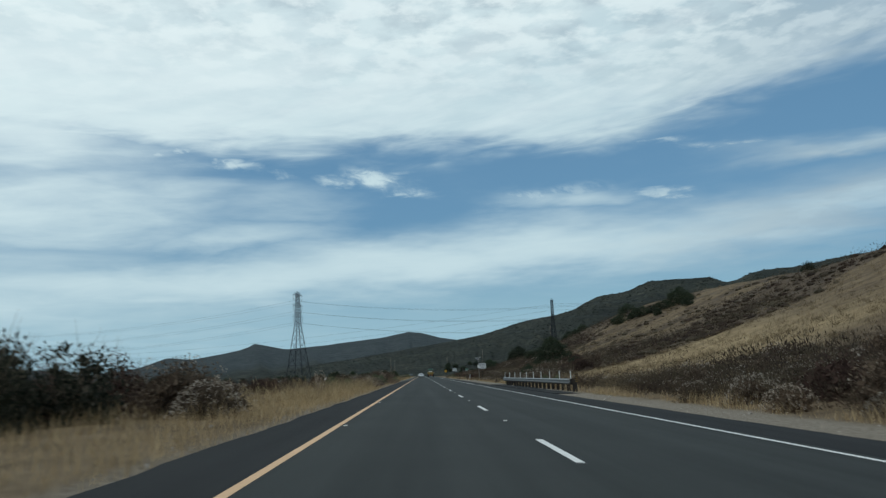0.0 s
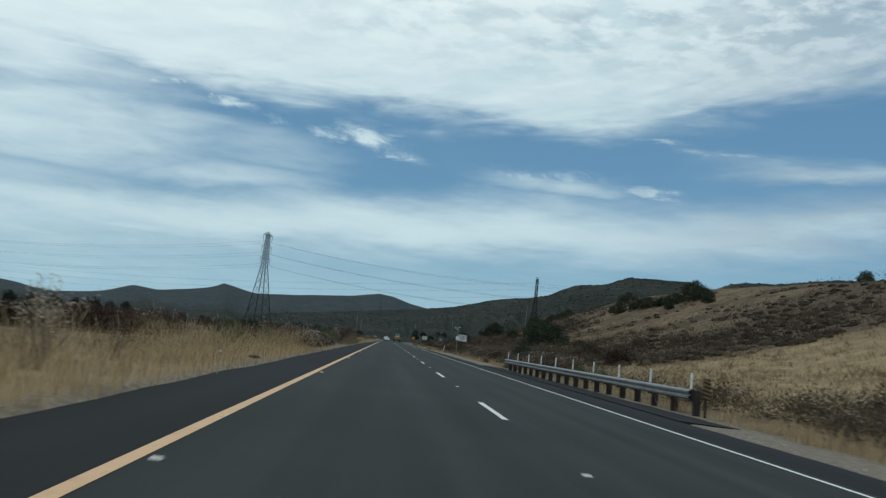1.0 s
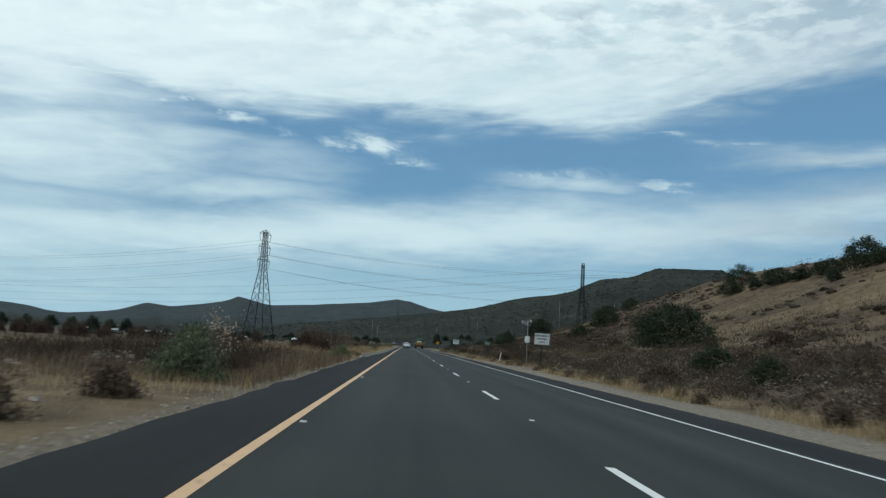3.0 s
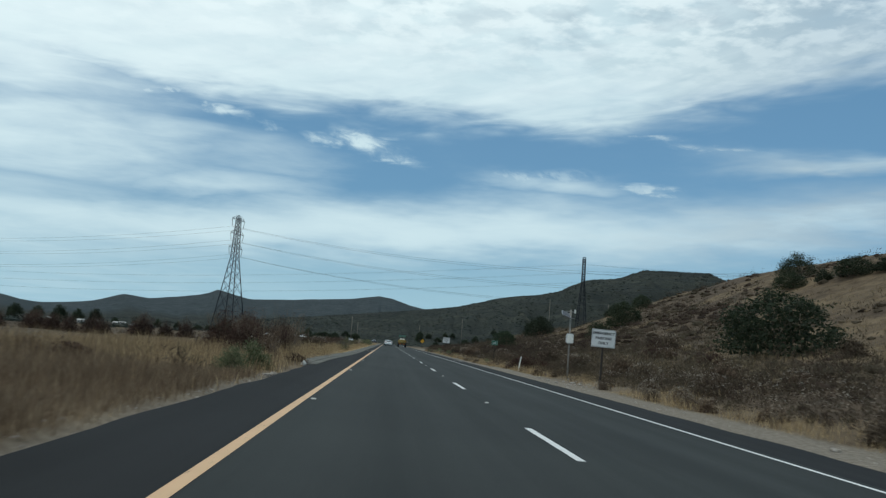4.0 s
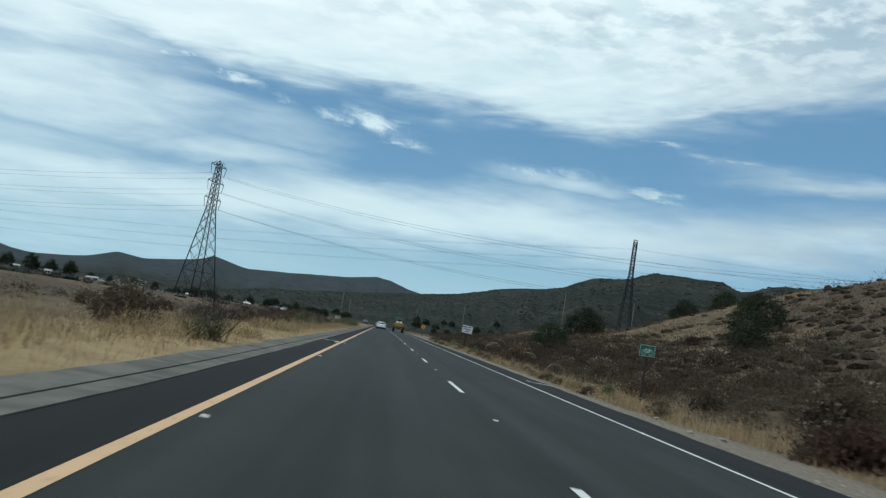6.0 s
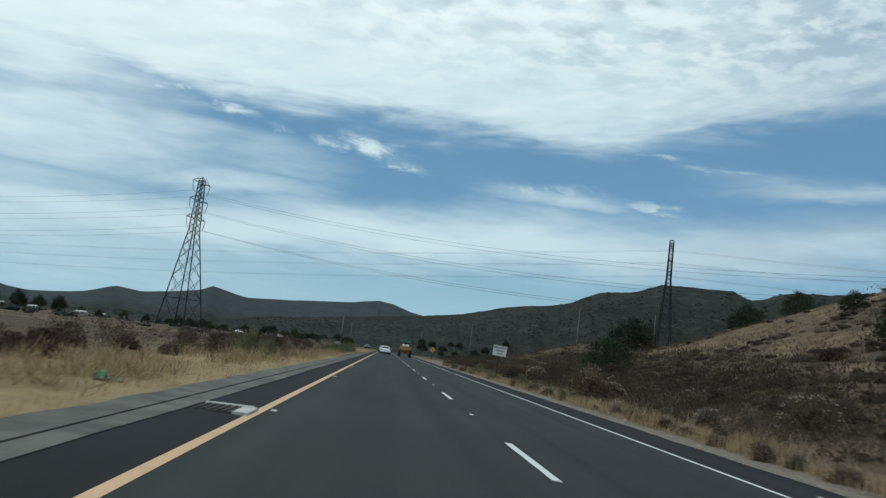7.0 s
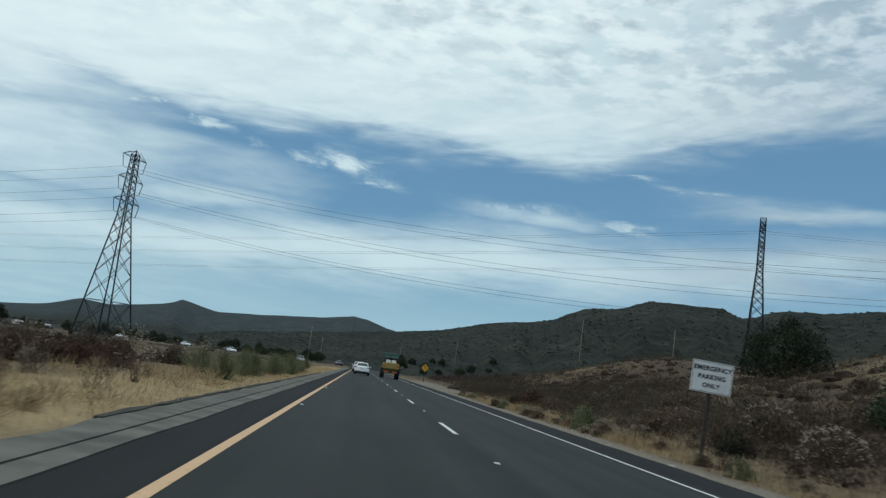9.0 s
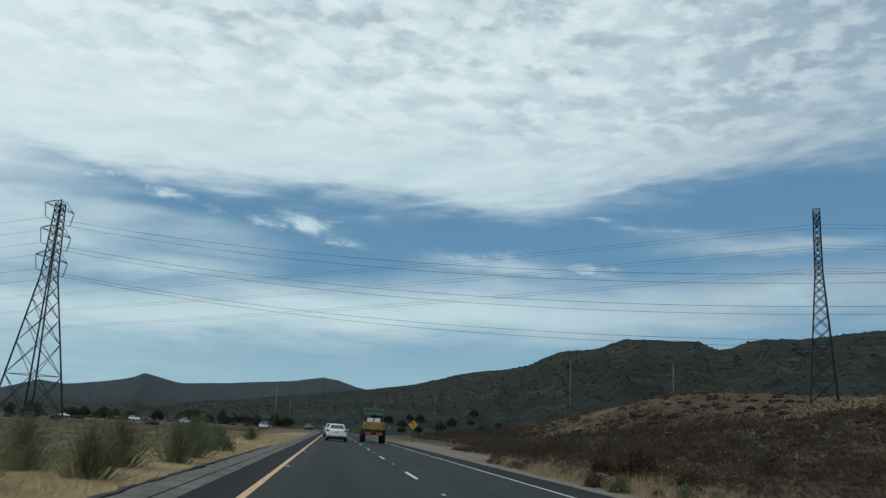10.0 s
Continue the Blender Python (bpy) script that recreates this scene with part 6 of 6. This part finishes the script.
    part("plate_bar", boxed(-0.11, 0.11, -2.374, -2.369, 0.735, 0.765), M["sign_green"], plate)
    part("chrome_strip", boxed(-0.42, 0.42, -2.352, -2.33, 0.84, 0.86, bevel=0.004), M["rim"], e)
    part("underbody", boxed(-0.82, 0.82, -2.1, 2.1, 0.16, 0.27), M["trim_black"], e)
    return e


sedan(-1.95, 326.0, 0, M["paint_white"], "white four-door saloon car with dark rear window")
# traffic on the far carriageway
for x, y, t, p, lab in ((-7.8, 452.0, 184, "paint_dark", "dark car coming the other way"), (-16.5, 430.0, 186, "paint_silver", "silver car coming along the far carriageway"),
                        (-39.0, 470.0, 205, "paint_white", "white car coming along the far carriageway"), (-58.0, 500.0, 215, "paint_white", "white car coming along the far carriageway"),
                        (-48.0, 520.0, 210, "paint_dark", "dark car coming along the far carriageway"), (-95.0, 560.0, 235, "paint_white", "white car on the valley road"), (-150.0, 600.0, 250, "paint_silver", "silver car on the valley road")):
    sedan(x, y, t, M[p], lab, float(land(x, y)) + 0.05)


sedan(-2.35, 352.0, 0, M["paint_silver"], "silver car ahead in the fast lane", scale=1.08)


def tractor():
    x, y = 1.75, 338.0
    e = thing("yellow_tractor", pose(x, y, road_z(x)), "yellow construction tractor with a green canopy, seen from behind", "tractor")
    bm = bmesh.new()
    profile(bm, [(-2.2, 0.85), (-2.35, 1.1), (-2.35, 1.75), (-1.9, 2.05), (0.2, 2.0), (2.4, 1.75), (2.6, 1.2), (2.4, 0.8)], -0.95, 0.95)
    bmesh.ops.bevel(bm, geom=list(bm.edges), offset=0.05, segments=2, affect="EDGES")
    part("body", bm, M["machine_yellow"], e)
    part("rear_hopper", boxed(-1.12, 1.12, -2.75, -1.7, 1.25, 2.05, bevel=0.10), M["machine_yellow"], e, "yellow rear hopper")
    part("bumper", boxed(-1.0, 1.0, -2.7, -2.3, 0.75, 1.05, bevel=0.03), M["trim_black"], e)
    for s in (-1, 1):
        part("reflector_panel", boxed(s * 0.55 - 0.3, s * 0.55 + 0.3, -2.725, -2.701, 0.82, 0.97, bevel=0.006), M["orange"], e)
        part("tail_light", boxed(s * 0.9 - 0.08, s * 0.9 + 0.08, -2.78, -2.751, 1.55, 1.72, bevel=0.006), M["lamp_red"], e)
        arc_wheel(e, s * 1.0, -1.35, 0.68, 0.5, M["machine_yellow"])
        arc_wheel(e, s * 1.0, 1.75, 0.62, 0.42, M["machine_yellow"])
        part("fender", boxed(s * 1.0 - 0.28, s * 1.0 + 0.28, -2.05, -0.65, 1.42, 1.50, bevel=0.03), M["machine_yellow"], e)
        for yy in (-1.35, 0.55):
            bm = bmesh.new()
            rod(bm, (s * 0.8, yy, 1.9), (s * 0.8, yy, 3.22), 0.045, n=8)
            part("canopy_post", bm, M["trim_black"], e)
        part("white_tank", boxed(s * 0.36 - 0.3, s * 0.36 + 0.3, -1.5, -0.9, 2.0, 2.45, bevel=0.05), M["white_plastic"], e, "white panel behind the seat")
    part("side_board", boxed(1.15, 1.65, -2.45, -2.40, 1.45, 1.75, bevel=0.02), M["wood"], e)
    part("canopy", boxed(-1.0, 1.0, -1.65, 0.85, 3.2, 3.36, bevel=0.05), M["machine_green"], e, "green canopy roof")
    part("canopy_skirt", boxed(-0.92, 0.92, -1.48, -1.44, 2.75, 3.2, bevel=0.01), M["machine_green"], e, "green rear window")
    part("seat", boxed(-0.35, 0.35, -0.7, -0.1, 2.0, 2.75, bevel=0.08), M["trim_black"], e)
    bm = bmesh.new()
    rod(bm, (0.55, 1.3, 1.8), (0.55, 1.3, 2.9), 0.06, n=8)
    part("exhaust", bm, M["trim_black"], e)


tractor()

# ---------------------------------------------------------------- far houses


def house(x, y, turn, w, d, h, label):
    e = thing("house", at(x, y, 0.2, turn), label, "house", "far houses in the valley")
    part("wall", boxed(-w / 2, w / 2, -d / 2, d / 2, -0.5, h), M["wall_white"], e)
    bm = bmesh.new()
    profile(bm, [(-d / 2 - 0.5, h + 0.02), (0, h + d * 0.28), (d / 2 + 0.5, h + 0.02)], -w / 2 - 0.4, w / 2 + 0.4)
    part("roof", bm, M["roof_tile"] if w > 9 else M["wall_white"], e)
    for k in range(max(2, int(w / 3.5))):
        wx = -w / 2 + 1.5 + k * 3.2
        if wx < w / 2 - 1:
            win = part("window", boxed(wx - 0.55, wx + 0.55, -d / 2 - 0.03, -d / 2 - 0.004, h * 0.4, h * 0.8), M["glass"], e)
    part("door", boxed(w / 2 - 1.3, w / 2 - 0.4, -d / 2 - 0.035, -d / 2 - 0.004, -0.1, 2.0), M["dark_wood"], e)


hr = random.Random(6)
for i in range(8):
    far = hr.uniform(700, 860)
    a = radians(-27 + hr.uniform(0, 15))
    house(far * math.sin(a), far * math.cos(a), hr.uniform(-40, 40), hr.uniform(3.0, 4.2), 3.5, 1.8, "small pale house with a low brown roof")

# ---------------------------------------------------------------- litter and stones on the verges


def lump(name, x, y, sx, sy, sz, mat, label, category, seed, z=None, group=""):
    bm = bmesh.new()
    bmesh.ops.create_icosphere(bm, subdivisions=2, radius=1.0)
    r = random.Random(seed)
    for v in bm.verts:
        k = 1 + r.uniform(-0.28, 0.28)
        v.co = Vector((v.co.x * sx * k, v.co.y * sy * k, max(v.co.z, -0.4) * sz * k))
    ob = part(name, bm, mat, None)
    ob.location = (x, y, (float(land(x, y)) if z is None else z) + sz * 0.3)
    ob.rotation_euler.z = r.uniform(0, 6)
    return tagged(ob, label, category, group)


lump("plastic_bag", -6.05, 189.0, 0.11, 0.10, 0.12, M["litter_green"], "crumpled green plastic bag on the verge", "litter", 3)
lump("paper_scrap", -5.9, 189.3, 0.10, 0.07, 0.04, M["litter"], "pale scrap lying beside the gutter", "litter", 4)
lump("cardboard_scrap", -5.12, 123.3, 0.16, 0.10, 0.04, M["rock"], "flattened pale litter at the road's edge", "litter", 5)
lump("paper_scrap", -5.12, 132.0, 0.09, 0.07, 0.12, M["litter"], "crumpled white paper at the road's edge", "litter", 12)
lump("cardboard_scrap", -5.1, 124.3, 0.13, 0.09, 0.04, M["rock"], "flattened pale litter at the road's edge", "litter", 6)
lump("paper_scrap", -6.3, 48.0, 0.13, 0.1, 0.1, M["litter"], "pale scrap caught in dry grass", "litter", 7)
lump("tyre_scrap", -5.5, 48.6, 0.28, 0.14, 0.06, M["rubber"], "torn strip of black tyre rubber", "litter", 8)
r = random.Random(9)
for i in range(46):
    y = r.uniform(10, 290)
    side = r.random() < 0.75
    x = r.uniform(5.5, 7.3) if side else r.uniform(-7.0, -5.9)
    s = r.uniform(0.03, 0.11)
    lump("stone", x, y, s, s * 0.8, s * 0.6, M["rock"], "small pale stone on the dirt verge", "stone", 20 + i, group="stones on the verge")


for i in range(34):
    y = 142 + 9 * r.random()
    s = r.uniform(0.04, 0.13)
    lump("stone", r.uniform(6.3, 8.4), y, s, s * 0.8, s * 0.6, M["rock"], "small pale stone on the dirt verge", "stone", 90 + i, group="stones on the verge")


def fence_post(x, y, h, lean):
    e = thing("fence_post", at(x, y, 0.1) @ pose(0, 0, 0, 0, lean, 0), "old grey wooden fence post in dry grass", "fence post", "fence posts in the field")
    bm = bmesh.new()
    rod(bm, (0, 0, -0.2), (0, 0, h), 0.055, 0.045, 7)
    part("post", bm, M["wood"], e)


for x, y, h, l in ((-18.5, 206, 1.3, 2), (-17.8, 228, 1.3, -3), (-16.2, 262, 1.3, 0), (-19.0, 186, 1.3, 1), (-16.0, 276, 1.4, -4)):
    fence_post(x, y, h, l)
